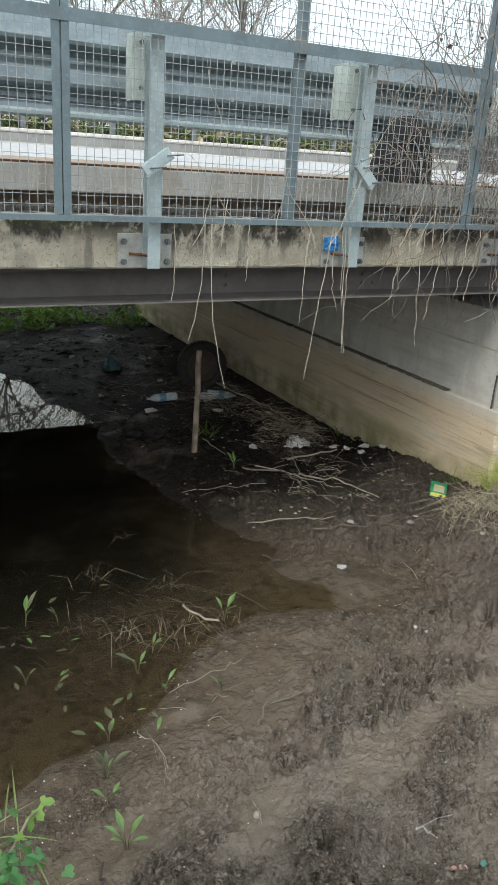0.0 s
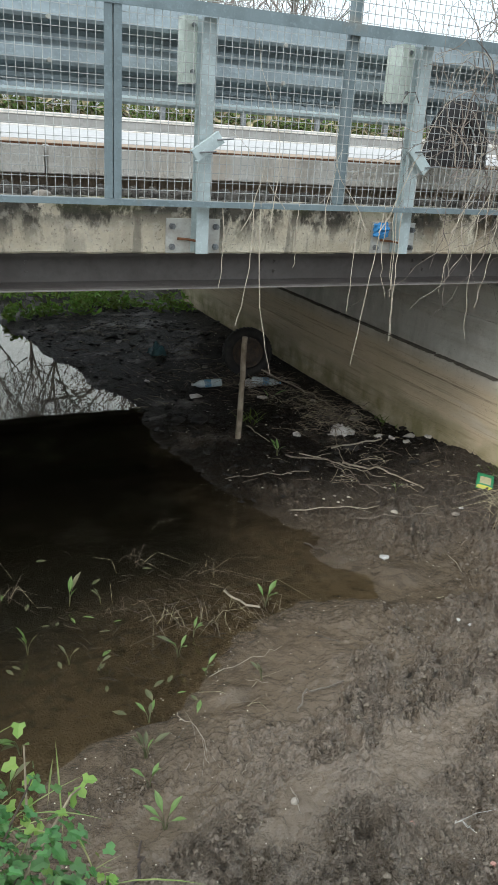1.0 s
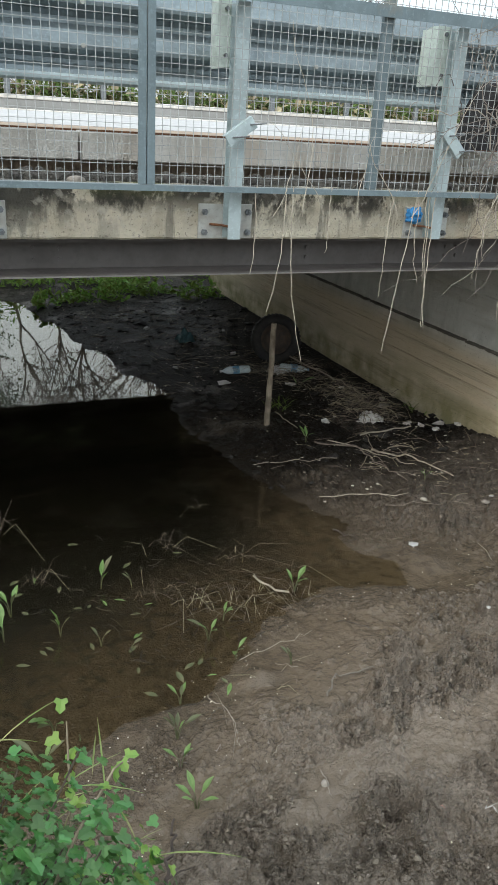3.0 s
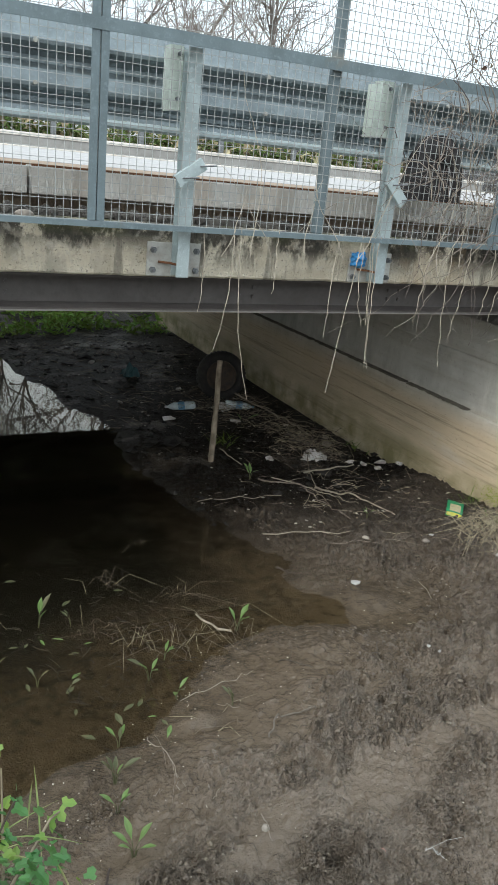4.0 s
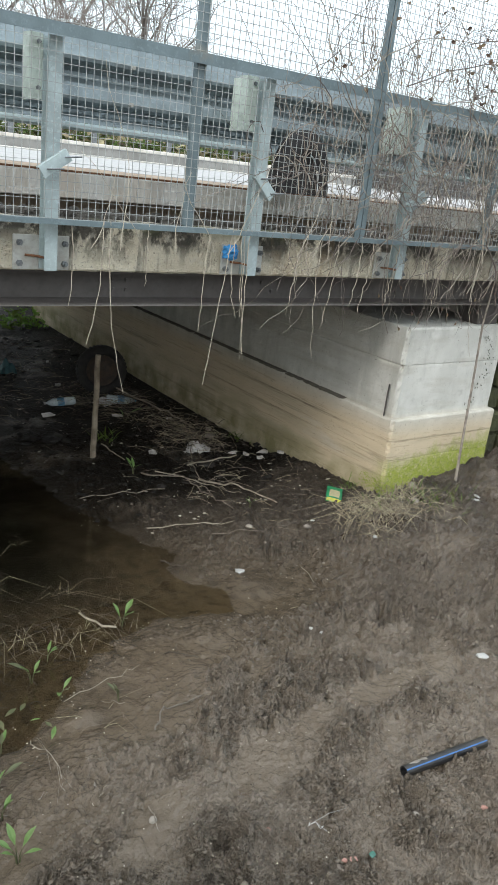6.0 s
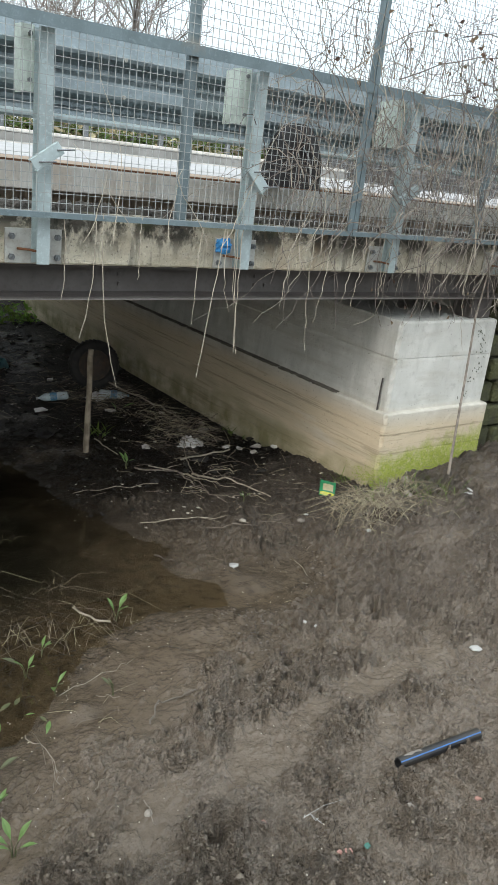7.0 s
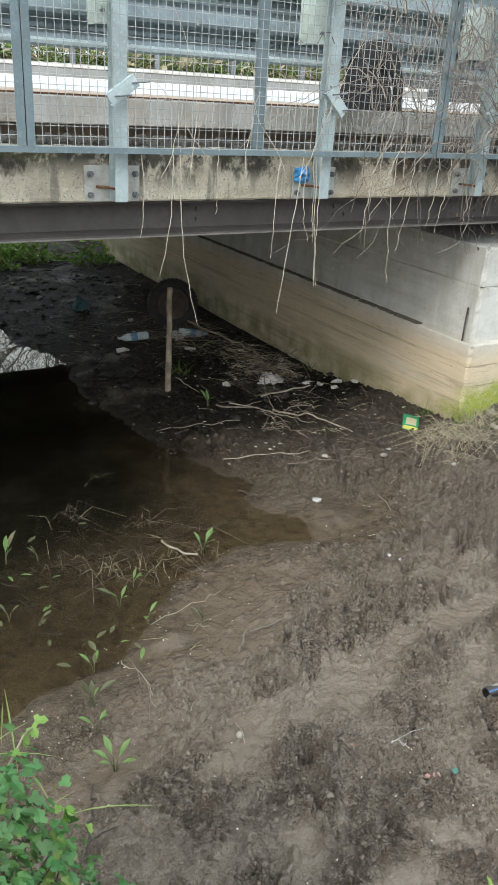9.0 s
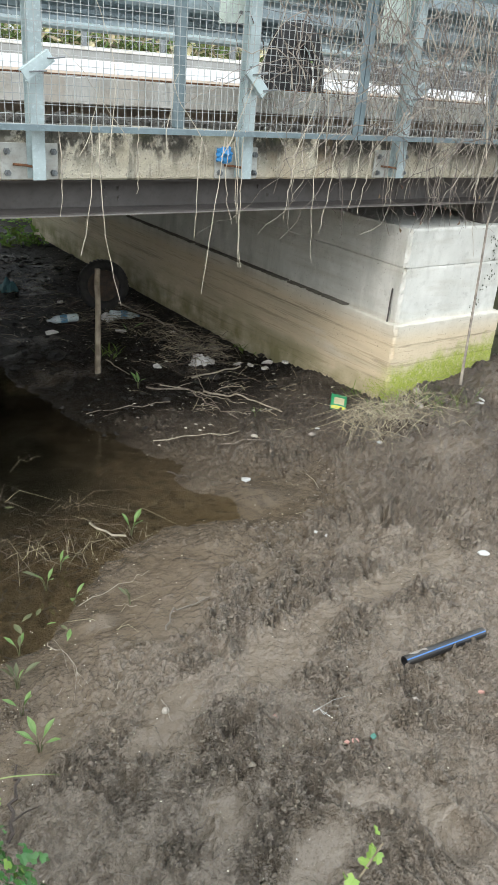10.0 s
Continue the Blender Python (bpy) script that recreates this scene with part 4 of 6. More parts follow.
pipe = thing("water_pipe", "cut black plastic pipe with a blue stripe lying in mud", "pipe")
part("pipe_wall", ring_pipe(pa, pb, 0.031, 0.005), PIPE, pipe, smooth=False)
d = (pb - pa).normalized()
up = Vector((-0.25, -0.55, 0.8))
up = (up - d * up.dot(d)).normalized()
sd = d.cross(up)
g = Geo()
vs = []
for s in (0.0, 1.0):
    p = pa.lerp(pb, s)
    for k in range(5):
        a = radians(-6 + 3 * k)
        vs.append(p + (up * math.cos(a) + sd * math.sin(a)) * 0.0316)
g.add(vs, [(k, k + 1, k + 6, k + 5) for k in range(4)])
part("stripe", g, BLUE, pipe, "bright blue stripe")
g = Geo()
vs = []
for i in range(9):
    p = pa.lerp(pb, 0.07 + 0.025 * i)
    for k in range(5):
        a = radians(-75 + 10 * k + 8 * math.sin(i * 1.3 + k))
        vs.append(p + (up * math.cos(a) + sd * math.sin(a)) * 0.0318)
g.add(vs, [(i * 5 + k, i * 5 + k + 1, i * 5 + k + 6, i * 5 + k + 5) for i in range(8) for k in range(4)])
part("mud_smear", g, SMEAR, pipe, "dried grey mud smear")

# ---- under the bridge: stake, tyre, bottles, rags ----
stake = Geo()
pts, rad = [], []
for i in range(14):
    s = i / 13
    pts.append((3.275 + 0.02 * s + 0.008 * noise.noise((s * 5, 0, 0)), 7.06 + 0.03 * s + 0.008 * noise.noise((s * 5, 7, 0)), -0.3 + 1.48 * s))
    rad.append(0.034 + 0.005 * noise.noise((s * 9, 3, 0)) - 0.006 * s)
stake.tube(pts, rad, 9)
tagged(part("wooden_stake", stake, WOOD), "weathered grey wooden stake standing in the shallows", "stake")


def tyre():
    ob = thing("tyre", "old black car tyre on a rim half sunk in debris", "tyre", at=Matrix.Translation((4.23, 9.0, 0.46)) @ pose(0, 0, 0, -8, 0, -16))
    n, g = 40, Geo()
    prof = [(0.2, -0.06), (0.215, -0.085), (0.26, -0.095), (0.295, -0.085), (0.315, -0.065), (0.32, 0.0), (0.315, 0.065), (0.295, 0.085), (0.26, 0.095), (0.215, 0.085), (0.2, 0.06)]
    vs = [(r * math.cos(2 * math.pi * i / n), y, r * math.sin(2 * math.pi * i / n)) for i in range(n) for r, y in prof]
    k = len(prof)
    g.add(vs, [(i * k + j, i * k + (j + 1) % k, ((i + 1) % n) * k + (j + 1) % k, ((i + 1) % n) * k + j) for i in range(n) for j in range(k)])
    part("tread", g, RUBBER, ob, smooth=True)
    g = Geo()
    for i in range(n):
        a = 2 * math.pi * i / n
        m = pose(0, 0, 0, 0, -math.degrees(a), 0)
        g.box(0.314, 0.326, -0.06, -0.01, -0.014, 0.014, 0.0, m).box(0.314, 0.326, 0.01, 0.06, -0.014, 0.014, 0.0, m)
    part("tread_blocks", g, RUBBER, ob)
    g = Geo()
    rp = [(0.2, -0.05), (0.17, -0.045), (0.15, 0.0), (0.09, 0.02), (0.04, 0.0), (0.0, 0.0)]
    vs = [(r * math.cos(2 * math.pi * i / 20), y, r * math.sin(2 * math.pi * i / 20)) for i in range(20) for r, y in rp]
    k = len(rp)
    g.add(vs, [(i * k + j, i * k + j + 1, ((i + 1) % 20) * k + j + 1, ((i + 1) % 20) * k + j) for i in range(20) for j in range(k - 1)])
    part("rim", g, mat_plain("rusty_rim", (0.05, 0.04, 0.034), 0.8, (0.09, 0.06, 0.04), 12.0, 0.002), ob, "rusty dark steel rim", True)


tyre()
CLEAR = mat_plain("cloudy_plastic", (0.6, 0.68, 0.68), 0.25, (0.42, 0.48, 0.48), 10.0, 0.002)
BLUELABEL = mat_plain("blue_label", (0.09, 0.25, 0.4), 0.5, (0.3, 0.4, 0.45), 25.0)


def bottle(x, y, turn, label):
    ob = thing("plastic_bottle", label, "bottle", "bottles under the bridge", at=Matrix.Translation(on_ground(x, y, 0.055)) @ pose(0, 0, 0, 0, 6, turn))
    n, g = 14, Geo()
    prof = [(-0.19, 0.0), (-0.19, 0.04), (-0.17, 0.052), (-0.06, 0.052), (-0.05, 0.046), (0.04, 0.05), (0.09, 0.05), (0.14, 0.03), (0.16, 0.015), (0.18, 0.015), (0.18, 0.0)]
    vs = []
    for i, (px, r) in enumerate(prof):
        for k in range(n):
            a = 2 * math.pi * k / n
            d = 1 - 0.35 * max(0, noise.noise((px * 14 + x, math.cos(a) * 1.3, math.sin(a) * 1.3)))
            vs.append((px, r * d * 1.1 * math.cos(a), r * d * math.sin(a)))
    g.add(vs, [(i * n + k, i * n + (k + 1) % n, (i + 1) * n + (k + 1) % n, (i + 1) * n + k) for i in range(len(prof) - 1) for k in range(n)])
    part("bottle_body", g, CLEAR, ob, smooth=True)
    part("cap", Geo().tube([(0.178, 0, 0), (0.2, 0, 0)], 0.018, 10), WHITE if turn > 0 else BLUELABEL, ob, "screw cap")
    g = Geo()
    g.tube([(-0.05, 0, 0), (0.035, 0, 0)], 0.054, 14, False)
    part("paper_label", g, BLUELABEL, ob, "faded blue label")


bottle(3.6, 8.8, 165, "crumpled clear plastic bottle lying in black silt")
bottle(4.36, 8.65, -12, "dented clear bottle with a blue label among driftwood")


def rag(name, x, y, sx, sy, h, mat, label, category, turn=0.0, z=None, seed=0.0):
    """A crumpled sheet."""
    g, n = Geo(), 11
    vs = []
    for i in range(n):
        for j in range(n):
            u, v = i / (n - 1) - 0.5, j / (n - 1) - 0.5
            edge = max(0.0, 1 - 2.0 * max(abs(u), abs(v)))
            q = 1 + 0.25 * noise.noise((u * 5, v * 5, seed + 9))
            vs.append((sx * u * q, sy * v * q, h * (edge ** 0.6) * (0.75 + 0.8 * noise.noise((u * 4 + seed, v * 4, seed))) + 0.015 * noise.noise((u * 11, v * 11, seed))))
    g.add(vs, [(i * n + j, (i + 1) * n + j, (i + 1) * n + j + 1, i * n + j + 1) for i in range(n - 1) for j in range(n - 1)])
    ob = part(name, g, mat)
    ob.matrix_basis = Matrix.Translation(on_ground(x, y, 0.01) if z is None else (x, y, z)) @ pose(0, 0, 0, 0, 0, turn)
    return tagged(ob, label, category)


GREYRAG = mat_plain("muddy_white_plastic", (0.6, 0.585, 0.56), 0.5, (0.4, 0.37, 0.33), 9.0, 0.004)
rag("plastic_bag", 4.2, 8.72, 0.3, 0.22, 0.11, GREYRAG, "crumpled muddy white plastic bag among driftwood", "bag", 20, seed=3)
rag("plastic_bag", 4.42, 6.82, 0.24, 0.26, 0.13, GREYRAG, "crumpled muddy white plastic lump on straw", "bag", 50, seed=5)
rag("plastic_bag", 3.46, 10.4, 0.25, 0.2, 0.2, mat_plain("teal_plastic", (0.05, 0.13, 0.14), 0.5), "crumpled dark teal plastic bag in black silt", "bag", 0, seed=8)
for i, (x, y) in enumerate(((4.75, 6.35), (4.85, 6.2), (4.95, 6.3), (5.02, 6.1), (4.7, 6.5), (3.9, 6.9), (4.65, 7.9), (4.1, 8.2), (3.35, 8.5), (2.95, 9.3), (3.9, 9.6), (3.1, 11.2), (4.2, 10.8))):
    stone("plastic_scrap", x, y, 0.035 + 0.012 * (i % 3), GREYRAG, "muddy pale plastic scrap in the dark silt", "plastic scrap", 0.5)

# crisp packet by the abutment
GREENP = mat_plain("green_foil", (0.02, 0.22, 0.09), 0.4, (0.015, 0.15, 0.06), 14.0, 0.001)
YELLOWP = mat_plain("yellow_foil", (0.4, 0.4, 0.05), 0.4, (0.5, 0.5, 0.04), 14.0)
PALEP = mat_plain("pale_print", (0.3, 0.27, 0.16), 0.4, (0.4, 0.36, 0.2), 40.0)
packet = thing("snack_packet", "green and yellow foil snack packet lying against mud", "packet", at=Matrix.Translation((4.79, 4.93, lookup(LZ, 4.79, 4.93) + 0.035)) @ pose(0, 0, 0, 30, 8, -38))


def pad(x0, x1, y0, y1, lift, n=9):
    g, vs = Geo(), []
    for i in range(n):
        for j in range(n):
            x, y = x0 + (x1 - x0) * i / (n - 1), y0 + (y1 - y0) * j / (n - 1)
            e = max(0.0, (1 - (x / 0.085) ** 2)) * max(0.0, (1 - (y / 0.09) ** 2))
            vs.append((x, y, 0.022 * e + 0.005 * noise.noise((x * 40, y * 40, 1)) + lift))
    return g.add(vs, [(i * n + j, (i + 1) * n + j, (i + 1) * n + j + 1, i * n + j + 1) for i in range(n - 1) for j in range(n - 1)])


front = part("foil_front", pad(-0.075, 0.075, -0.09, 0.09, 0.0), GREENP, packet, smooth=True)
part("foil_back", Geo().box(-0.075, 0.075, -0.09, 0.09, -0.012, -0.006, 0.003), GREENP, packet)
part("printed_band", pad(-0.07, 0.07, -0.088, -0.055, 0.003, 6), YELLOWP, packet, "yellow printed band")
part("printed_patch", pad(-0.05, 0.05, -0.04, 0.04, 0.003, 7), PALEP, packet, "pale printed picture patch")

# ---- sticks and driftwood ----
PALEW = mat_plain("bleached_twig", (0.27, 0.235, 0.185), 0.85, (0.13, 0.108, 0.08), 20.0, 0.002, vary=0.25)
DARKW = mat_plain("wet_dark_twig", (0.06, 0.045, 0.033), 0.7, (0.03, 0.024, 0.018), 20.0, 0.002, vary=0.25)


def stick(pts, r0, r1, mat, label, name="stick", forks=0, seed=0):
    rg = random.Random(seed)
    path, rad = [], []
    P = [Vector(on_ground(p[0], p[1], (p[2] if len(p) > 2 else 0.02))) for p in pts]
    n = 6
    for a, b in zip(P, P[1:]):
        for i in range(n):
            path.append(a.lerp(b, i / n) + Vector([rg.gauss(0, 0.009) for _ in range(3)]))
    path.append(P[-1])
    rad = [0.62 * (r0 + (r1 - r0) * i / (len(path) - 1)) for i in range(len(path))]
    ob = tagged(part(name, Geo().tube(path, rad, 6), mat), label, "stick")
    for k in range(forks):
        i = rg.randrange(2, len(path) - 2)
        q = path[i]
        d = (path[i + 1] - path[i]).normalized()
        e = q + (d + Vector((rg.uniform(-0.9, 0.9), rg.uniform(-0.9, 0.9), rg.uniform(-0.1, 0.5)))).normalized() * rg.uniform(0.12, 0.3)
        part("side_twig", Geo().tube([q, q.lerp(e, 0.5) + Vector((0, 0, rg.uniform(0, 0.03))), e], [rad[i] * 0.6, rad[i] * 0.45, rad[i] * 0.25], 5), mat, ob)
    return ob


PS, DS = "bleached pale driftwood stick lying across dark mud", "wet dark twig lying on the mud"
stick([(3.91, 5.96, 0.05), (4.1, 5.55, 0.06), (4.29, 5.15, 0.04)], 0.017, 0.01, PALEW, PS, seed=1)
stick([(3.46, 6.36, 0.06), (3.79, 6.04, 0.07), (3.81, 5.55, 0.05), (3.91, 5.06, 0.03)], 0.016, 0.005, PALEW, "long bleached forked branch lying over mud", "branch", 4, 2)
stick([(3.6, 6.28, 0.07), (3.95, 5.75, 0.06), (4.05, 5.4, 0.04)], 0.012, 0.004, PALEW, PS, forks=3, seed=3)
stick([(3.96, 6.27, 0.06), (4.48, 6.15, 0.1)], 0.016, 0.012, PALEW, PS, seed=4)
stick([(4.37, 6.93, 0.1), (4.05, 6.3, 0.06), (3.89, 5.93, 0.05), (3.85, 5.6, 0.03)], 0.009, 0.005, PALEW, PS, forks=2, seed=5)
stick([(2.76, 6.22, 0.03), (3.49, 5.88, 0.04)], 0.008, 0.006, PALEW, PS, seed=6)
stick([(3.02, 5.33, 0.05), (3.72, 5.02, 0.04)], 0.009, 0.006, PALEW, PS, forks=1, seed=7)
stick([(4.3, 8.66, 0.2), (4.55, 7.89, 0.12), (4.74, 7.41, 0.05)], 0.02, 0.01, PALEW, "long bleached forked branch lying over mud", "branch", 4, 8)
stick([(3.46, 7.24, 0.06), (3.51, 6.78, 0.03)], 0.012, 0.006, PALEW, PS, seed=9)
stick([(3.45, 4.95, 0.02), (3.85, 4.75, 0.05), (4.3, 4.85, 0.03)], 0.007, 0.004, PALEW, PS, forks=2, seed=10)
stick([(4.1, 5.0, 0.02), (4.45, 5.15, 0.12)], 0.007, 0.005, DARKW, DS, seed=11)
stick([(2.92, 4.86, 0.03), (2.98, 4.62, 0.04)], 0.016, 0.01, DARKW, DS, seed=12)
stick([(1.86, 2.99, 0.02), (1.98, 3.13, 0.03), (2.23, 3.12, 0.02)], 0.009, 0.007, mat_plain("mud_coated_twig", (0.14, 0.12, 0.095), 0.7, (0.09, 0.078, 0.06), 20.0), "curved mud-coated stick pressed into wet mud", seed=13)
stick([(1.25, 3.31, 0.04), (1.3, 3.05, 0.04), (1.26, 2.83, 0.02)], 0.005, 0.002, PALEW, "dead pale branching weed stem on the mud", forks=6, seed=14)
stick([(1.55, 3.56, 0.02), (1.8, 3.58, 0.04), (2.08, 3.63, 0.03)], 0.004, 0.002, PALEW, PS, seed=15)
stick([(0.63, 2.1, 0.02), (0.72, 2.3, 0.05), (0.8, 2.51, 0.03)], 0.016, 0.009, DARKW, DS, forks=1, seed=16)
stick([(1.57, 2.51, 0.02), (1.52, 2.33, 0.03)], 0.005, 0.003, PALEW, PS, seed=17)
stick([(0.55, 2.4, 0.02), (0.63, 2.1, 0.03)], 0.006, 0.003, DARKW, DS, seed=18)
stick([(2.3, 3.7, 0.02), (2.42, 3.48, 0.04)], 0.007, 0.004, DARKW, DS, forks=2, seed=19)
stick([(2.85, 3.42, 0.02), (3.02, 3.6, 0.05)], 0.006, 0.004, DARKW, DS, seed=20)
stick([(2.6, 2.42, 0.01), (2.64, 2.22, 0.03)], 0.006, 0.003, DARKW, DS, forks=1, seed=21)
stick([(1.97, 4.35, 0.05), (2.16, 4.13, 0.04)], 0.012, 0.012, PALEW, "split brown reed stalk in the shallows", seed=22)
stick([(2.11, 1.99, 0.015), (2.17, 1.93, 0.02)], 0.004, 0.003, WHITE, "small forked white twig on the mud", forks=2, seed=23)
rg = random.Random(77)
for i in range(46):
    x, y = rg.uniform(1.0, 4.6), rg.uniform(1.7, 5.0)
    if lookup(LS, x, y) < 0.1:
        continue
    a, l = rg.uniform(0, 6.28), rg.uniform(0.04, 0.14)
    stick([(x, y, 0.008), (x + l * math.cos(a), y + l * math.sin(a), 0.014)], 0.0035, 0.002, DARKW if rg.random() < 0.65 else PALEW, "thin short twig lying on the mud", "twig", seed=100 + i)
# driftwood litter under the bridge
lit = Geo()
rg = random.Random(31)
for i in range(1500):
    c = rg.choice(((4.2, 8.6, 0.4), (4.5, 7.05, 0.3), (4.2, 8.6, 0.55), (4.6, 7.7, 0.3), (4.5, 7.05, 0.4), (3.4, 9.4, 0.9), (4.0, 11.0, 1.2), (2.9, 12.0, 0.9), (4.2, 5.8, 0.8)))
    x, y = rg.gauss(c[0], c[2] * 0.6), rg.gauss(c[1], c[2] * 0.8)
    if x > 5.1 or lookup(LS, x, y) < 0.1:
        continue
    a, l = rg.uniform(0, 6.28), rg.uniform(0.05, 0.28)
    z = on_ground(x, y)[2] + rg.uniform(0.0, 0.1 if c[2] < 0.6 else 0.04)
    p = Vector((x, y, z))
    q = p + Vector((l * math.cos(a), l * math.sin(a), rg.uniform(-0.03, 0.05)))
    lit.tube([p, p.lerp(q, 0.5) + Vector((rg.gauss(0, 0.01), rg.gauss(0, 0.01), 0.012)), q], rg.uniform(0.0012, 0.0032), 4)
tagged(part("driftwood_litter", lit, mat_plain("litter_twigs", (0.27, 0.225, 0.165), 0.9, (0.1, 0.082, 0.06), 20.0, vary=0.5, island=True)), "heaped pale straw and twig litter on black silt", "litter", kind="stuff")
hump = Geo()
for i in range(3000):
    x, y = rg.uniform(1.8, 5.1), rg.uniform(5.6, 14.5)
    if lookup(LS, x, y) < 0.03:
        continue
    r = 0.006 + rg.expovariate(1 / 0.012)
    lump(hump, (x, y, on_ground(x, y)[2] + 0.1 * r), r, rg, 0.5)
# near-black like the silt around them, the bridge's shade painted in
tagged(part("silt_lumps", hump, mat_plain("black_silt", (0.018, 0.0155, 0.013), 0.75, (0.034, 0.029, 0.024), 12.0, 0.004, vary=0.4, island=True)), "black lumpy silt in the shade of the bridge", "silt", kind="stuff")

flecks = Geo()
for i in range(1500):
    x, y = rg.uniform(2.2, 5.1), 5.3 + 7.5 * rg.random() ** 1.5
    if lookup(LS, x, y) < 0.05 or noise.noise((x * 1.7, y * 1.7, 2)) < -0.1:
        continue
    r = 0.004 + rg.expovariate(1 / 0.005)
    lump(flecks, (x, y, on_ground(x, y)[2] + 0.2 * r), min(r, 0.022), rg, 0.35)
tagged(part("shell_flecks", flecks, mat_plain("pale_flecks", (0.42, 0.39, 0.33), 0.7, (0.2, 0.18, 0.15), 30.0, vary=0.6, island=True)), "pale flecks of leaf and plastic strewn on black silt", "flecks", kind="stuff")

# dark rotten scraps in the shallows round the reeds
scraps = Geo()
for i in range(170):
    x, y = rg.gauss(1.45, 0.4), rg.gauss(4.15, 0.4)
    s = lookup(LS, x, y)
    if s > 0.15:
        continue
    a, l = rg.uniform(0, 6.28), rg.uniform(0.02, 0.13)
    p = Vector((x, y, max(0.002, on_ground(x, y)[2] + 0.003)))
    q = p + Vector((l * math.cos(a), l * math.sin(a), rg.uniform(0.0, 0.025)))
    scraps.tube([p, p.lerp(q, 0.5) + Vector((rg.gauss(0, 0.008), rg.gauss(0, 0.008), 0.004)), q], rg.uniform(0.001, 0.003), 4)
tagged(part("rotten_stems", scraps, mat_plain("rotten_stem", (0.022, 0.017, 0.011), 0.9, (0.05, 0.038, 0.024), 20.0, vary=0.5, island=True)), "dark rotten stems and scraps lying in the shallows", "stems", kind="stuff")

# ---- plants at the water's edge ----
DOCK = mat_leaf("dock_leaf", (0.12, 0.21, 0.055), (0.21, 0.32, 0.12))
PALELEAF = mat_leaf("faded_leaf", (0.1, 0.115, 0.055), (0.15, 0.14, 0.075))
STRAW = mat_plain("dry_straw", (0.21, 0.175, 0.12), 0.8, (0.085, 0.068, 0.045), 25.0, vary=0.6, island=True)


def dock_plant(x, y, size, n, seed, pale=False):
    rg = random.Random(seed)
    z = on_ground(x, y)[2]
    ob = thing("dock_plant", "young green dock plant with upright lance leaves in shallows" if not pale else "wilted pale dock plant at the water's edge", "plant", "dock plants", at=Matrix.Translation((x, y, z)))
    for i in range(n):
        a = rg.uniform(0, 6.28)
        lean = rg.uniform(0.25, 0.8)
        l = size * rg.uniform(0.7, 1.2)
        s = Vector((0.25 * lean * l * math.cos(a), 0.25 * lean * l * math.sin(a), 0.45 * l))
        t = s + Vector((lean * l * 0.7 * math.cos(a), lean * l * 0.7 * math.sin(a), l * (0.75 - 0.5 * lean)))
        lf = part("leaf_blade", Geo().leaf(s, t, (-math.cos(a) * 0.4, -math.sin(a) * 0.4, 1), l * 0.2, 0.2, 4, 0.12), PALELEAF if pale or rg.random() < 0.2 else DOCK, ob)
        part("leaf_stalk", Geo().tube([(0, 0, -0.05), s * 0.5 + Vector((0, 0, 0.01)), s], [0.003, 0.0025, 0.002], 5), PALELEAF, lf)
    return ob


DOCKS = [(0.94, 4.65, 0.22, 3), (1.46, 3.85, 0.2, 4), (1.55, 3.62, 0.18, 3), (2.22, 4.17, 0.2, 5), (0.99, 3.05, 0.16, 5), (0.95, 2.86, 0.15, 3), (0.93, 2.56, 0.17, 5), (0.31, 4.5, 0.22, 4), (0.24, 4.25, 0.2, 3), (0.58, 4.2, 0.18, 4), (1.1, 3.33, 0.13, 3),
         (0.4, 3.35, 0.22, 5), (0.3, 3.1, 0.2, 4), (3.48, 6.53, 0.16, 7), (4.09, 7.98, 0.25, 3), (1.62, 4.02, 0.14, 3), (4.05, 5.25, 0.1, 5)]
for i, (x, y, s, n) in enumerate(DOCKS):
    dock_plant(x, y, s, n, 200 + i)
for i, (x, y, s, n) in enumerate(((1.83, 3.4, 0.14, 4), (1.15, 4.6, 0.12, 2), (0.8, 4.02, 0.12, 3), (0.96, 3.9, 0.12, 2))):
    dock_plant(x, y, s, n, 300 + i, True)

flat = Geo().leaf((0, -0.045, 0), (0, 0.045, 0.006), (0, 0, 1), 0.034, 0.12, 4)
flat_me = flat.mesh("floating_leaf")
flat_me.materials.append(PALELEAF)
flat2 = Geo().leaf((0, -0.04, 0), (0, 0.05, 0.01), (0, 0, 1), 0.026, 0.25, 4).mesh("floating_leaf")
flat2.materials.append(DOCK)
rg = random.Random(12)
FLOAT = [(0.73, 4.42), (0.81, 4.42), (1.08, 4.24), (1.04, 4.01), (0.97, 3.89), (1.25, 3.62), (1.33, 3.64), (1.35, 3.5), (1.4, 3.41), (0.95, 3.68), (1.18, 4.85), (0.86, 5.26)]
FLOAT += [(rg.uniform(0.3, 1.6), rg.uniform(3.3, 5.0)) for _ in range(16)]
for x, y in FLOAT:
    ob = part("floating_leaf", flat_me if rg.random() < 0.7 else flat2, None)
    k = rg.uniform(0.6, 1.15)
    ob.matrix_basis = Matrix.Translation((x, y, max(0.004, on_ground(x, y)[2] + 0.004))) @ pose(0, 0, 0, rg.uniform(-6, 6), rg.uniform(-6, 6), rg.uniform(0, 360)) @ Matrix.Diagonal((k, k, k, 1))
    tagged(ob, "fallen faded green leaf afloat on murky water", "leaf", "leaves on the water")


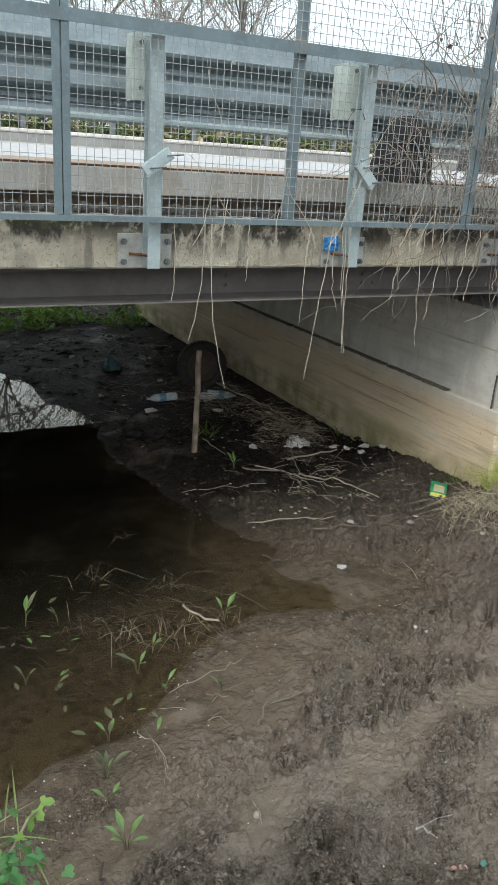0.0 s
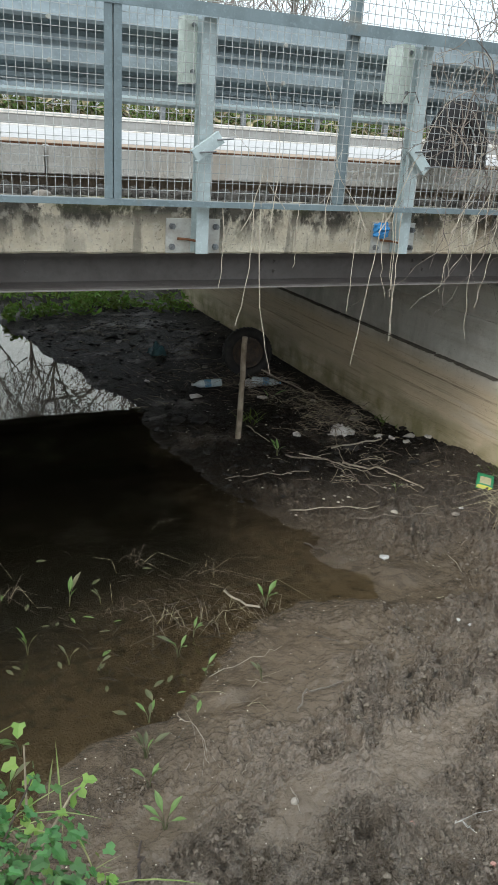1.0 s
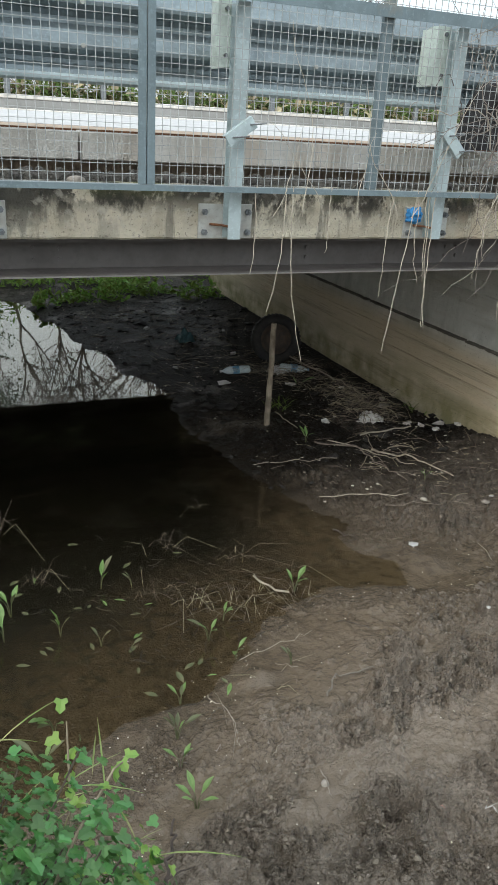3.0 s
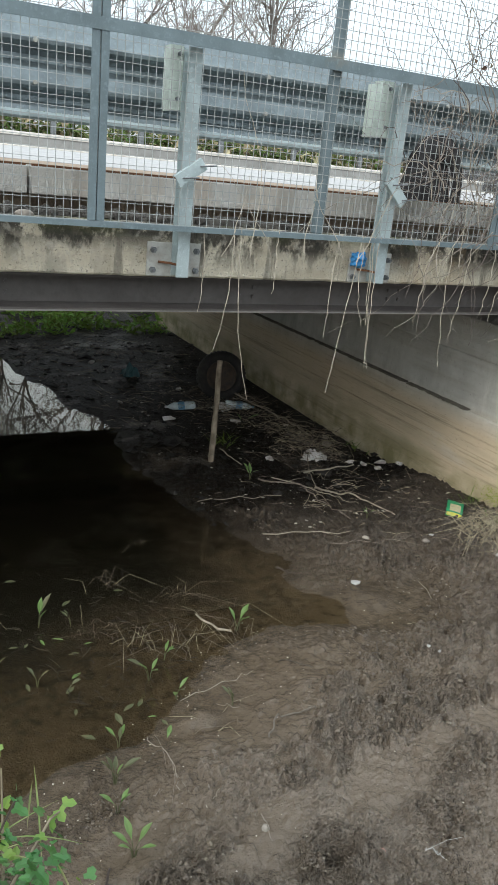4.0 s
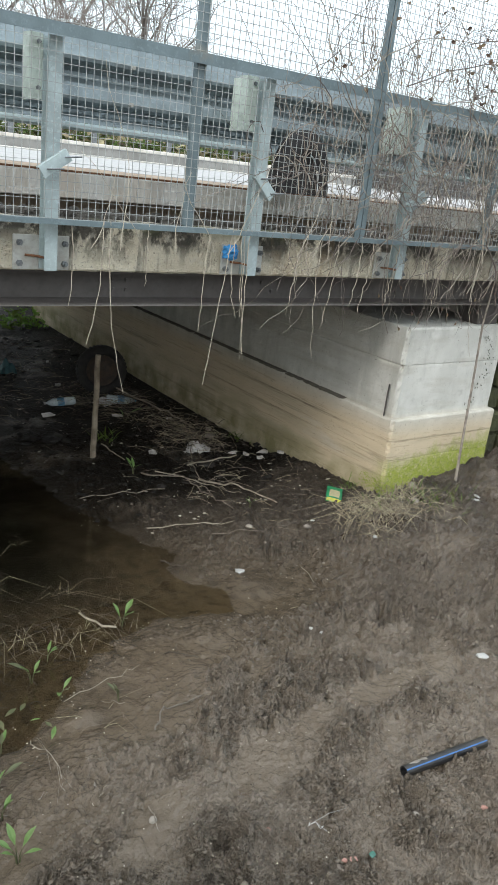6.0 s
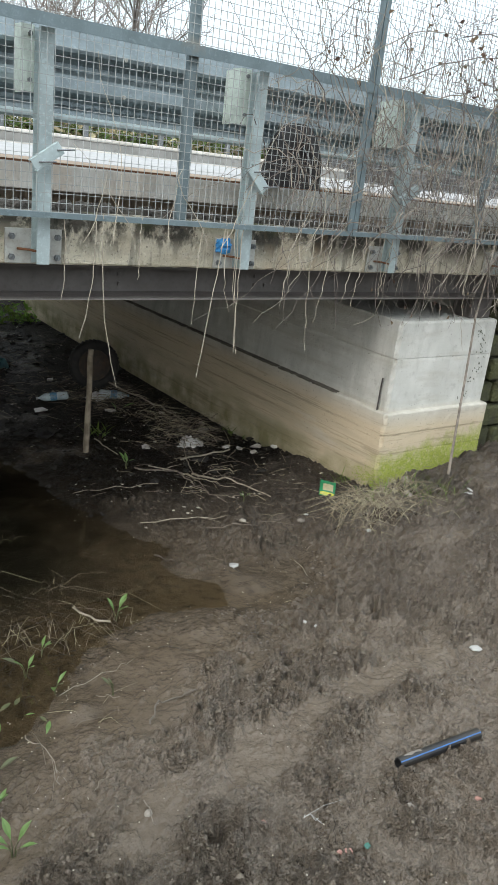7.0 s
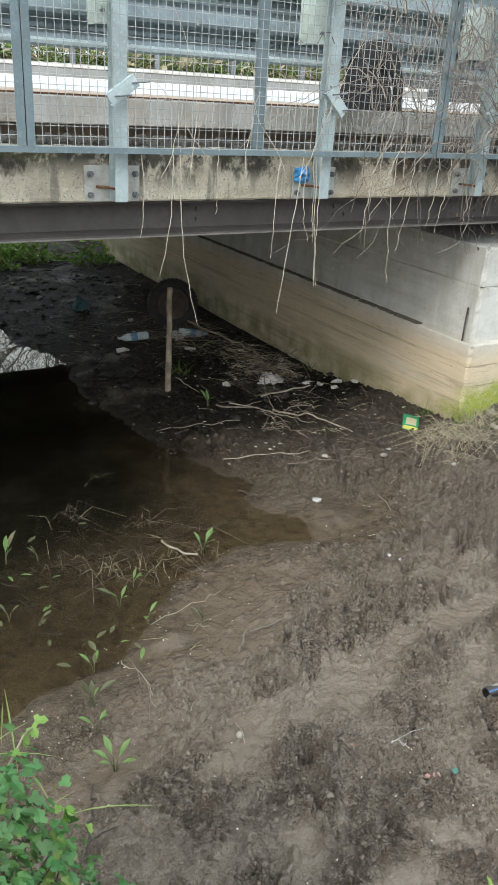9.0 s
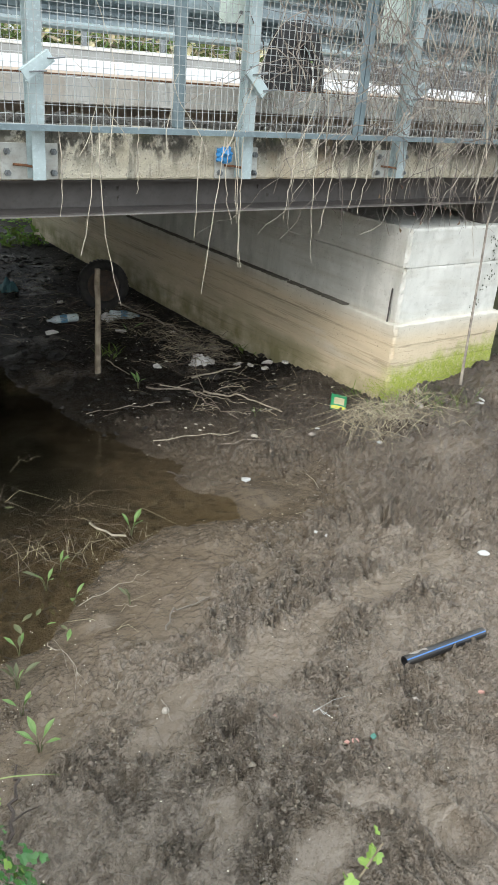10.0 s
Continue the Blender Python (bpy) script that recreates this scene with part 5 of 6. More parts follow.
def straw_clump(x, y, r, n, h, seed, label="tangled dead reed stems standing in shallow water"):
    g, rg = Geo(), random.Random(seed)
    for i in range(n):
        p = Vector((x + rg.gauss(0, r * 0.5), y + rg.gauss(0, r * 0.5), 0))
        p.z = on_ground(p.x, p.y)[2] - 0.02
        a, l = rg.uniform(0, 6.28), rg.uniform(0.4, 1.1) * h
        b = rg.uniform(0.1, 2.0)
        q = p + Vector((b * l * 0.5 * math.cos(a), b * l * 0.5 * math.sin(a), l * rg.uniform(0.5, 1)))
        e = q + Vector((b * l * math.cos(a + rg.uniform(-0.7, 0.7)), b * l * math.sin(a), -l * rg.uniform(-0.2, 0.8)))
        if e.z < 0:
            e.z = 0.0
        g.tube([p, p.lerp(q, 0.55) + Vector((0, 0, 0.01)), q, e], [0.002, 0.0017, 0.0013, 0.0008], 4)
    return tagged(part("dead_reeds", g, STRAW), label, "dead reeds", kind="stuff")


for i, (x, y, r, n, h) in enumerate(((1.53, 5.0, 0.12, 7, 0.16), (2.0, 4.75, 0.1, 10, 0.16), (1.95, 4.3, 0.15, 16, 0.16), (1.35, 4.42, 0.16, 12, 0.15), (1.5, 4.25, 0.16, 16, 0.14), (1.8, 4.15, 0.16, 22, 0.14), (0.52, 4.85, 0.08, 9, 0.2), (0.35, 5.6, 0.04, 6, 0.3),
                                     (1.97, 5.66, 0.08, 5, 0.12), (2.25, 4.15, 0.1, 12, 0.13), (1.62, 3.22, 0.12, 8, 0.13), (2.35, 4.5, 0.05, 3, 0.16))):
    straw_clump(x, y, r * 1.25, int(n * 1.2), h * 1.05, 400 + i)


def grass_tuft():
    """The dry grass fallen over by the abutment corner."""
    g, rg = Geo(), random.Random(51)
    for i in range(330):
        c = rg.choice(((4.95, 4.5, 0.22), (4.72, 4.5, 0.18), (5.25, 4.5, 0.25), (5.0, 4.25, 0.25)))
        x, y = rg.gauss(c[0], c[2] * 0.6), min(rg.gauss(c[1], c[2] * 0.45), 4.62)
        p = Vector(on_ground(x, y, 0.0))
        a = rg.uniform(0, 6.28)
        l = rg.uniform(0.1, 0.45)
        q = p + Vector((l * 0.5 * math.cos(a), l * 0.5 * math.sin(a), rg.uniform(0.03, 0.14)))
        e = q + Vector((l * 0.6 * math.cos(a + rg.gauss(0, 0.4)), l * 0.6 * math.sin(a + rg.gauss(0, 0.4)), 0))
        e.z = on_ground(e.x, e.y)[2] + rg.uniform(0.0, 0.06)
        g.tube([p, q, e], [0.0024, 0.002, 0.001], 4)
    return tagged(part("dry_grass", g, mat_plain("bleached_grass", (0.36, 0.31, 0.22), 0.85, (0.15, 0.125, 0.085), 20.0, vary=0.5, island=True)), "matted dry straw-coloured grass by the abutment foot", "grass", kind="stuff")


grass_tuft()
GRASSG = mat_leaf("fresh_grass", (0.12, 0.2, 0.03), (0.2, 0.27, 0.07))
g, rg = Geo(), random.Random(52)
for i in range(200):
    c = rg.choice(((5.05, 4.5, 0.2), (5.35, 4.35, 0.15), (5.2, 4.6, 0.2), (5.15, 6.95, 0.14), (3.63, 7.5, 0.12), (5.0, 4.95, 0.06), (5.55, 4.2, 0.2)))
    x, y = min(rg.gauss(c[0], c[2] * 0.6), 5.12 if c[1] > 4.7 else 9), rg.gauss(c[1], c[2] * 0.6)
    if y > 4.62 and x > 5.1:
        continue
    p = Vector(on_ground(x, y))
    a, l = rg.uniform(0, 6.28), rg.uniform(0.06, 0.18)
    g.leaf(p, p + Vector((l * 0.6 * math.cos(a), l * 0.6 * math.sin(a), l)), (0.2, 0.3, 1), 0.02 if c[1] > 6 else 0.008, 0.2, 3, 0.3)
tagged(part("fresh_grass", g, GRASSG), "small fresh green grass and seedlings in the mud", "grass", kind="stuff")

# ---- ivy and bramble on the slope by the camera ----
IVY = mat_leaf("ivy_leaf", (0.04, 0.12, 0.03), (0.085, 0.2, 0.05), 0.4)
LIME = mat_leaf("young_leaf", (0.13, 0.24, 0.04), (0.22, 0.3, 0.06), 0.5)
BLADE = mat_leaf("long_grass", (0.14, 0.2, 0.05), (0.34, 0.31, 0.15), 0.6)
BC, BR = Vector((-0.42, 1.0, 1.1)), Vector((0.9, 0.84, 0.9))


def ivy_leaf(g, c, nrm, size, rg):
    """A broad lobed leaf: five points round a folded midrib."""
    nrm = nrm.normalized()
    u = nrm.orthogonal().normalized()
    u = (Matrix.Rotation(rg.uniform(0, 6.28), 3, nrm) @ u)
    v = nrm.cross(u)
    shape = ((0, 0), (0.38, -0.12), (0.52, 0.2), (0.3, 0.34), (0.36, 0.68), (0, 1.0), (-0.36, 0.68), (-0.3, 0.34), (-0.52, 0.2), (-0.38, -0.12))
    vs = [c + (u * a + v * b + nrm * (0.22 * abs(a) - 0.12 * b * b)) * size for a, b in shape] + [c + v * 0.36 * size]
    g.add(vs, [(0, 1, 10), (1, 2, 10), (2, 3, 10), (3, 4, 10), (4, 5, 10), (5, 6, 10), (6, 7, 10), (7, 8, 10), (8, 9, 10), (9, 0, 10)])


def bush():
    ob = thing("ivy_bush", "dense green ivy and bramble bush on the bank", "bush")
    rg = random.Random(61)
    big, lime, stems, blades = Geo(), Geo(), Geo(), Geo()
    for i in range(14000):
        th, ph = rg.uniform(-1.2, 2.6), math.asin(rg.uniform(-0.35, 1.0))
        d = Vector((math.cos(th) * math.cos(ph), math.sin(th) * math.cos(ph), math.sin(ph)))
        bumpy = 1 + 0.16 * noise.noise(d * 3.1) + 0.08 * noise.noise(d * 8)
        p = BC + Vector([d[k] * BR[k] for k in range(3)]) * bumpy * rg.uniform(0.68, 1.0)
        nrm = (d + Vector((rg.gauss(0, 0.45), rg.gauss(0, 0.45), 0.5 + rg.gauss(0, 0.4))))
        s = rg.uniform(0.012, 0.034)
        ivy_leaf(lime if noise.noise(d * 4 + Vector((5, 0, 0))) > 0.38 and rg.random() < 0.6 else big, p, nrm, s, rg)
        if rg.random() < 0.03:
            stems.tube([p, p.lerp(BC, 0.2) - Vector((0, 0, 0.05)), p.lerp(BC, 0.55) - Vector((0, 0, 0.1))], [0.002, 0.003, 0.004], 4)
    for i in range(40):
        th = rg.uniform(0.2, 2.4)
        p = BC + Vector((math.cos(th) * BR.x * 0.8, math.sin(th) * BR.y * 0.8, rg.uniform(0.25, 0.6)))
        l = rg.uniform(0.12, 0.28)
        a = rg.uniform(-0.5, 1.8)
        e = p + Vector((l * math.cos(a) * 0.8, l * math.sin(a) * 0.8, l * rg.uniform(0.1, 0.6)))
        blades.leaf(p, e, (0, 0, 1), 0.0045, 0.2, 4, 0.45)
    for k in range(14):
        a = k / 14 * 6.28
        q = BC + Vector((0.3 * math.cos(a), 0.25 * math.sin(a), 0.3))
        b = BC + Vector((0.12 * math.cos(a), 0.1 * math.sin(a), 0))
        b.z = on_ground(b.x, b.y)[2] - 0.03
        stems.tube([b, b.lerp(q, 0.5) + Vector((0.03, 0.02, 0)), q], [0.012, 0.009, 0.005], 5)
    tagged(part("ivy_leaves", big, IVY, ob), kind="stuff")
    tagged(part("young_leaves", lime, LIME, ob, "lime green young leaves"), kind="stuff")
    tagged(part("grass_tangle", blades, BLADE, ob, "long arching grass blades"), kind="stuff")
    tagged(part("stem_tangle", stems, DARKW, ob), kind="stuff")


bush()


def shoot(base, tip, n, size, seed, label, low=0.35):
    """A young shoot with leaves along it."""
    ob = thing("bramble_shoot", label, "shoot", "young shoots")
    rg = random.Random(seed)
    base, tip = Vector(base), Vector(tip)
    mid = base.lerp(tip, 0.5) + Vector((0.03, 0.02, 0.06))
    pts = [base, base.lerp(mid, 0.5) + Vector((0, 0, 0.02)), mid, mid.lerp(tip, 0.5) + Vector((0, 0, 0.02)), tip]
    part("stem", Geo().tube(pts, [0.005, 0.0045, 0.004, 0.003, 0.002], 5), STRAW, ob)
    for i in range(n):
        s = low + (1 - low) * i / max(1, n - 1)
        k = s * 4
        p = pts[min(int(k), 3)].lerp(pts[min(int(k), 3) + 1], k - min(int(k), 3))
        g = Geo()
        ivy_leaf(g, p + Vector((rg.gauss(0, 0.02), rg.gauss(0, 0.02), rg.gauss(0, 0.01))), Vector((rg.gauss(0, 0.5), -0.5 + rg.gauss(0, 0.4), 1)), size * rg.uniform(0.7, 1.2), rg)
        part("leaf_blade", g, LIME, ob)


shoot((0.1, 1.25, 1.5), (0.3, 1.4, 1.66), 6, 0.035, 71, "yellow-green bramble shoot reaching over the mud")
shoot((0.7, 0.72, lookup(LZ, 0.7, 0.72)), (0.97, 0.56, 1.66), 11, 0.027, 72, "yellow-green bramble shoot with a broken woody stem", 0.78)
shoot((0.2, 1.3, 0.9), (0.36, 1.33, 1.35), 8, 0.035, 73, "yellow-green bramble shoot reaching over the mud")
shoot((0.1, 1.3, 1.1), (0.2, 1.62, 1.62), 8, 0.035, 74, "green leafy shoot leaning out over the water")

# ---- dry climbers on the fence ----
VINE = mat_plain("dry_vine", (0.27, 0.235, 0.2), 0.85, (0.09, 0.075, 0.063), 15.0, vary=0.5, island=True)
PALEVINE = mat_plain("pale_hanging_stem", (0.46, 0.42, 0.34), 0.8, (0.32, 0.28, 0.22), 15.0)
BROWNLEAF = mat_leaf("withered_leaf", (0.12, 0.085, 0.06), (0.2, 0.14, 0.09), 0.8, 0.5)


def wander(p, d, n, step, rg, curl=0.35, sag=0.0, ylim=(4.34, 4.85)):
    pts = [Vector(p)]
    d = Vector(d).normalized()
    for i in range(n):
        d = (d + Vector((rg.gauss(0, curl), rg.gauss(0, curl * 0.5), rg.gauss(0, curl) - sag))).normalized()
        q = pts[-1] + d * step
        q.y = min(max(q.y, ylim[0]), ylim[1])
        pts.append(q)
    return pts


def thicket():
    ob = thing("dry_climber", "dense tangle of dry leafless climber stems over the fence", "climber")
    rg = random.Random(81)
    g, fine, leaves = Geo(), Geo(), Geo()
    for i in range(950):
        x = 3.45 + 5.2 * rg.random() ** 0.85
        front = rg.random() < 0.6
        yl = (4.33, 4.5) if front else (4.56, 4.93)
        z = rg.uniform(2.6, 4.6) if x > 5.4 else rg.uniform(2.7, 3.65)
        d = (rg.gauss(0, 0.6), 0, rg.choice((-1, 1)) * rg.uniform(0.4, 1))
        n = rg.randrange(8, 20)
        pts = wander((x, rg.uniform(*yl), z), d, n, rg.uniform(0.05, 0.11), rg, 0.38, 0.02, yl)
        pts = [p for p in pts if p.z > 1.95 and p.x < 9.0]
        if len(pts) > 2:
            r = rg.uniform(0.0017, 0.0044)
            (g if r > 0.002 else fine).tube(pts, [r * (1 - 0.6 * k / len(pts)) for k in range(len(pts))], 4, False)
    # upright and slanting main stems
    for i in range(50):
        x = 5.0 + 3.2 * rg.random() ** 0.7
        pts = wander((x, rg.uniform(4.36, 4.48), rg.uniform(2.2, 2.8)), (rg.gauss(0.1, 0.3), 0, 1), rg.randrange(14, 26), 0.1, rg, 0.22, -0.03, (4.33, 4.5))
        r = rg.uniform(0.003, 0.007)
        g.tube(pts, [r * (1 - 0.7 * k / len(pts)) for k in range(len(pts))], 5, False)
    # thin twigs over the top rail, with withered leaves
    for i in range(120):
        x = 3.6 + 3.4 * rg.random()
        pts = wander((x, rg.uniform(4.38, 4.5), rg.uniform(3.7, 4.0)), (rg.gauss(0.2, 0.6), 0, 1), rg.randrange(7, 14), 0.075, rg, 0.25, 0.02, (4.35, 4.52))
        fine.tube(pts, [0.0028 * (1 - 0.7 * k / len(pts)) for k in range(len(pts))], 4, False)
        for k in range(4 if x > 5.3 else 1):
            q = rg.choice(pts)
            a = Vector((rg.gauss(0, 1), rg.gauss(0, 1), rg.gauss(-0.6, 0.6))).normalized() * rg.uniform(0.025, 0.05)
            leaves.leaf(q, q + a, (rg.gauss(0, 1), -1, rg.gauss(0, 1)), 0.03, 0.4, 3, 0.2)
    for i in range(80):
        q = Vector((rg.gauss(6.2, 0.4), rg.uniform(4.36, 4.5), rg.uniform(3.75, 4.5)))
        a = Vector((rg.gauss(0, 1), rg.gauss(0, 1), rg.gauss(-0.6, 0.6))).normalized() * rg.uniform(0.02, 0.055)
        leaves.leaf(q, q + a, (rg.gauss(0, 1), -1, rg.gauss(0, 1)), 0.032, 0.4, 3, 0.2)
    # long arching twigs
    for p, e in (((3.9, 4.45, 3.78), (5.0, 4.45, 4.2)), ((5.0, 4.45, 4.2), (6.2, 4.45, 4.05)), ((4.4, 4.45, 3.8), (6.0, 4.45, 4.12)), ((4.7, 4.45, 3.72), (5.8, 4.45, 3.6))):
        p, e = Vector(p), Vector(e)
        pts = [p.lerp(e, s / 8) + Vector((0, 0, 0.12 * math.sin(math.pi * s / 8) + rg.gauss(0, 0.01))) for s in range(9)]
        g.tube(pts, [0.005 - 0.0003 * s for s in range(9)], 5, False)
    # the heavy upright curtain past the abutment's corner
    for i in range(150):
        x = rg.gauss(6.75, 0.33)
        pts = wander((x, rg.uniform(4.34, 4.46), rg.uniform(1.95, 2.9)), (rg.gauss(0.0, 0.22), 0, 1), rg.randrange(12, 24), 0.09, rg, 0.2, -0.03, (4.32, 4.47))
        r = rg.uniform(0.0018, 0.0045)
        g.tube(pts, [r * (1 - 0.7 * k / len(pts)) for k in range(len(pts))], 4, False)
    # ends hanging under the deck edge
    for i in range(75):
        x = 4.6 + 2.6 * rg.random() ** 0.6
        pts = wander((x, rg.uniform(4.45, 4.66), rg.uniform(2.4, 2.75)), (rg.gauss(0, 0.2), 0, -1), rg.randrange(4, 11), 0.06, rg, 0.2, 0.1, (4.4, 4.68))
        fine.tube(pts, [0.0016 * (1 - 0.6 * k / len(pts)) for k in range(len(pts))], 4, False)
        if rg.random() < 0.25:
            q = pts[-1]
            leaves.leaf(q, q + Vector((rg.gauss(0, 0.02), 0, -0.04)), (0, -1, 0), 0.025, 0.4, 3)
    tagged(part("thick_tangle", g, VINE, ob), kind="stuff")
    tagged(part("fine_tangle", fine, VINE, ob), kind="stuff")
    tagged(part("withered_leaves", leaves, BROWNLEAF, ob, "withered brown leaves"), kind="stuff")


thicket()
HANG = [
    (2.093, 2.720, 1.939, -0.059),
    (2.125, 2.720, 1.583, 0.214),
    (3.031, 2.720, 1.615, -0.068),
    (2.877, 2.720, 2.009, 0.001),
    (3.221, 2.720, 1.784, 0.024),
    (3.154, 2.720, 2.104, 0.031),
    (1.894, 2.720, 2.183, 0.000),
    (3.141, 2.720, 1.781, 0.151),
    (3.056, 2.720, 2.100, 0.133),
    (3.676, 2.720, 2.117, -0.030),
    (3.870, 2.720, 1.778, 0.058),
    (4.043, 2.720, 2.004, -0.081),
    (4.267, 2.720, 2.159, -0.029),
    (4.367, 2.720, 2.135, -0.014),
    (4.647, 2.720, 2.181, 0.012),
    (5.654, 2.720, 1.702, 0.221),
    (5.251, 2.720, 2.180, -0.047),
    (2.426, 2.720, 2.313, -0.012),
]
for i, (x, z0, z1, dx) in enumerate(HANG):
    rg = random.Random(900 + i)
    pts = []
    n = 12
    for k in range(n + 1):
        s = k / n
        pts.append((x + dx * s * s + 0.02 * math.sin(3 * s + i) + rg.gauss(0, 0.003), 4.5 + 0.05 * s + 0.01 * math.sin(2.3 * s * i), z0 + (z1 - z0) * s))
    part_ob = part("hanging_stem", Geo().tube(pts, [0.0034 - 0.0014 * k / n for k in range(n + 1)], 5), PALEVINE)
    tagged(part_ob, "pale dry climber stem hanging below the bridge edge", "stem", "hanging stems")
# thin shoots climbing the left panels
rg = random.Random(95)
for i, (x, top) in enumerate(((2.2, 3.6), (2.35, 3.2), (2.9, 3.3), (3.0, 3.75), (3.6, 3.3), (3.75, 3.1), (2.0, 3.0), (2.6, 3.05), (3.9, 3.5))):
    pts = wander((x, 4.47, 2.55), (rg.gauss(0.25, 0.3), 0, 1), int((top - 2.5) / 0.07), 0.075, rg, 0.16, 0, (4.44, 4.5))
    tagged(part("climber_stem", Geo().tube(pts, [0.003 - 0.002 * k / len(pts) for k in range(len(pts))], 4), PALEVINE), "thin pale dry climber stem on the mesh", "stem", "stems on the mesh")

# slender pole leaning on the abutment's face
tagged(part("dead_sapling", Geo().tube([(5.98, 4.5, 0.45), (6.02, 4.55, 0.9), (6.06, 4.6, 1.4), (6.05, 4.62, 2.0), (6.08, 4.6, 2.5)], [0.016, 0.012, 0.011, 0.01, 0.007], 7), VINE), "dead grey sapling stem standing before the abutment", "sapling")
CREEP = mat_leaf("creeper_leaf", (0.05, 0.06, 0.04), (0.09, 0.1, 0.06))
g, rg = Geo(), random.Random(97)
for i in range(60):
    z = rg.uniform(1.0, 1.85)
    p = Vector((6.28 + 0.12 * math.sin(z * 5) + rg.gauss(0, 0.03), 4.735, z))
    g.leaf(p, p + Vector((rg.gauss(0, 0.012), -0.006, -0.018)), (0, -1, 0), 0.013, 0.3, 3)
tagged(part("creeper", g, CREEP), "small dark creeper leaves on the pale concrete", "creeper", kind="stuff")

# blue rag caught on a base plate
rag("rag", 3.14, 4.6, 0.12, 0.1, 0.07, mat_plain("blue_cloth", (0.06, 0.3, 0.62), 0.85, (0.04, 0.22, 0.5), 20.0, 0.003), "crumpled bright blue rag on a rail bracket", "rag", 0, z=2.5, seed=2).matrix_basis = Matrix.Translation((3.15, 4.665, 2.545)) @ pose(0, 0, 0, 90, 0, 0)


def liner():
    """A dark arched plastic wheel liner caught between fence and rail."""
    g, n = Geo(), 22
    vs = []
    for i in range(n + 1):
        a = math.pi * i / n
        for r, y in ((0.29, 4.86), (0.29, 4.74), (0.2, 4.72), (0.19, 4.74)):
            vs.append((3.79 + r * math.cos(a) * 0.85, y, 2.98 + r * math.sin(a) * 1.55))
    g.add(vs, [(i * 4 + k, i * 4 + k + 1, i * 4 + k + 5, i * 4 + k + 4) for i in range(n) for k in range(3)])
    inner = [(3.79 + 0.2 * math.cos(math.pi * i / n) * 0.85, 2.98 + 0.2 * math.sin(math.pi * i / n) * 1.55) for i in range(n + 1)]
    ob = thing("wheel_liner", "dark arched plastic wheel liner caught behind the fence", "liner")
    m = mat_plain("dull_black_plastic", (0.018, 0.017, 0.018), 0.7, (0.035, 0.032, 0.031), 9.0, 0.003)
    part("arch", g, m, ob, smooth=True)
    part("back_panel", Geo().prism(inner, "y", (4.78, 4.79)), m, ob)


liner()

# ---- far side: low parapet, weeds, rail posts, banks and trees ----
parapet = tagged(part("parapet", Geo().box(X0, X1, 13.31, 13.5, 2.96, 3.2, 0.01), mat_plain("grey_parapet", (0.27, 0.27, 0.26), 0.85, (0.2, 0.2, 0.19), 2.0, 0.003)), "low grey concrete parapet across the road", "parapet", kind="structure")
tagged(part("trim", Geo().box(X0, X1, 13.29, 13.52, 3.2, 3.26, 0.01), KERB), "pale coping of the far parapet", "coping", kind="structure")
far_rail = thing("guard_rail", "far grey guard rail across the road", "guard rail")
for i in range(10):
    x = -3 + 1.5 * i
    part("post", Geo().box(x, x + 0.09, 13.6, 13.68, 3.0, 3.75, 0.008), BOLT, far_rail)

WEED = mat_leaf("weed_leaf", (0.08, 0.13, 0.03), (0.17, 0.21, 0.06), 0.7, 0.5)
HEDGE = mat_leaf("dark_leaf", (0.03, 0.06, 0.015), (0.06, 0.1, 0.03), 0.6, 0.5)


def leaf_mass(name, label, category, n, place, size, mat, seed):
    g, rg = Geo(), random.Random(seed)
    for i in range(n):
        p, s = place(rg), rg.uniform(*size)
        d = Vector((rg.gauss(0, 1), rg.gauss(0, 1), rg.gauss(0.2, 0.8))).normalized() * s
        g.leaf(p, Vector(p) + d, (rg.gauss(0, 1), -0.6, 1), s * rg.uniform(0.3, 0.55), 0.25, 2)
    return tagged(part(name, g, mat), label, category, kind="stuff")


leaf_mass("roadside_weeds", "mixed green and dry weeds along the far roadside", "weeds", 9000, lambda r: (r.uniform(-3, 11), r.uniform(13.7, 14.3), 3.1 + abs(r.gauss(0, 0.27))), (0.05, 0.16), WEED, 1)
leaf_mass("dry_weeds", "tall dry straw weeds along the far roadside", "weeds", 2200, lambda r: (r.uniform(-3, 11), r.uniform(13.7, 14.3), 3.0 + abs(r.gauss(0, 0.3))), (0.12, 0.3), mat_plain("roadside_straw", (0.36, 0.31, 0.19), 0.9, (0.24, 0.2, 0.12), 8.0, vary=0.4, island=True), 2)


def bank_place(r):
    while True:
        x, y = r.uniform(0.9, 7.0), 13.0 + abs(r.gauss(0, 1.8))
        thick = noise.noise((x * 1.1, y * 0.9, 0)) + 0.5 * noise.noise((x * 3.1, y * 2.7, 5)) + 0.25 * max(0, y - 14.5)
        if thick > 0.02:
            z = max(lookup(LZ, x, y), 0.0)
            return (x, y, z + abs(r.gauss(0, 0.26)) * (0.25 + 1.4 * min(thick, 0.8)))


leaf_mass("nettle_bank", "bright green nettles on the bank beyond the bridge", "nettles", 6000, bank_place, (0.06, 0.17), mat_leaf("nettle_leaf", (0.15, 0.27, 0.04), (0.27, 0.38, 0.08), 0.6, 0.4), 4)


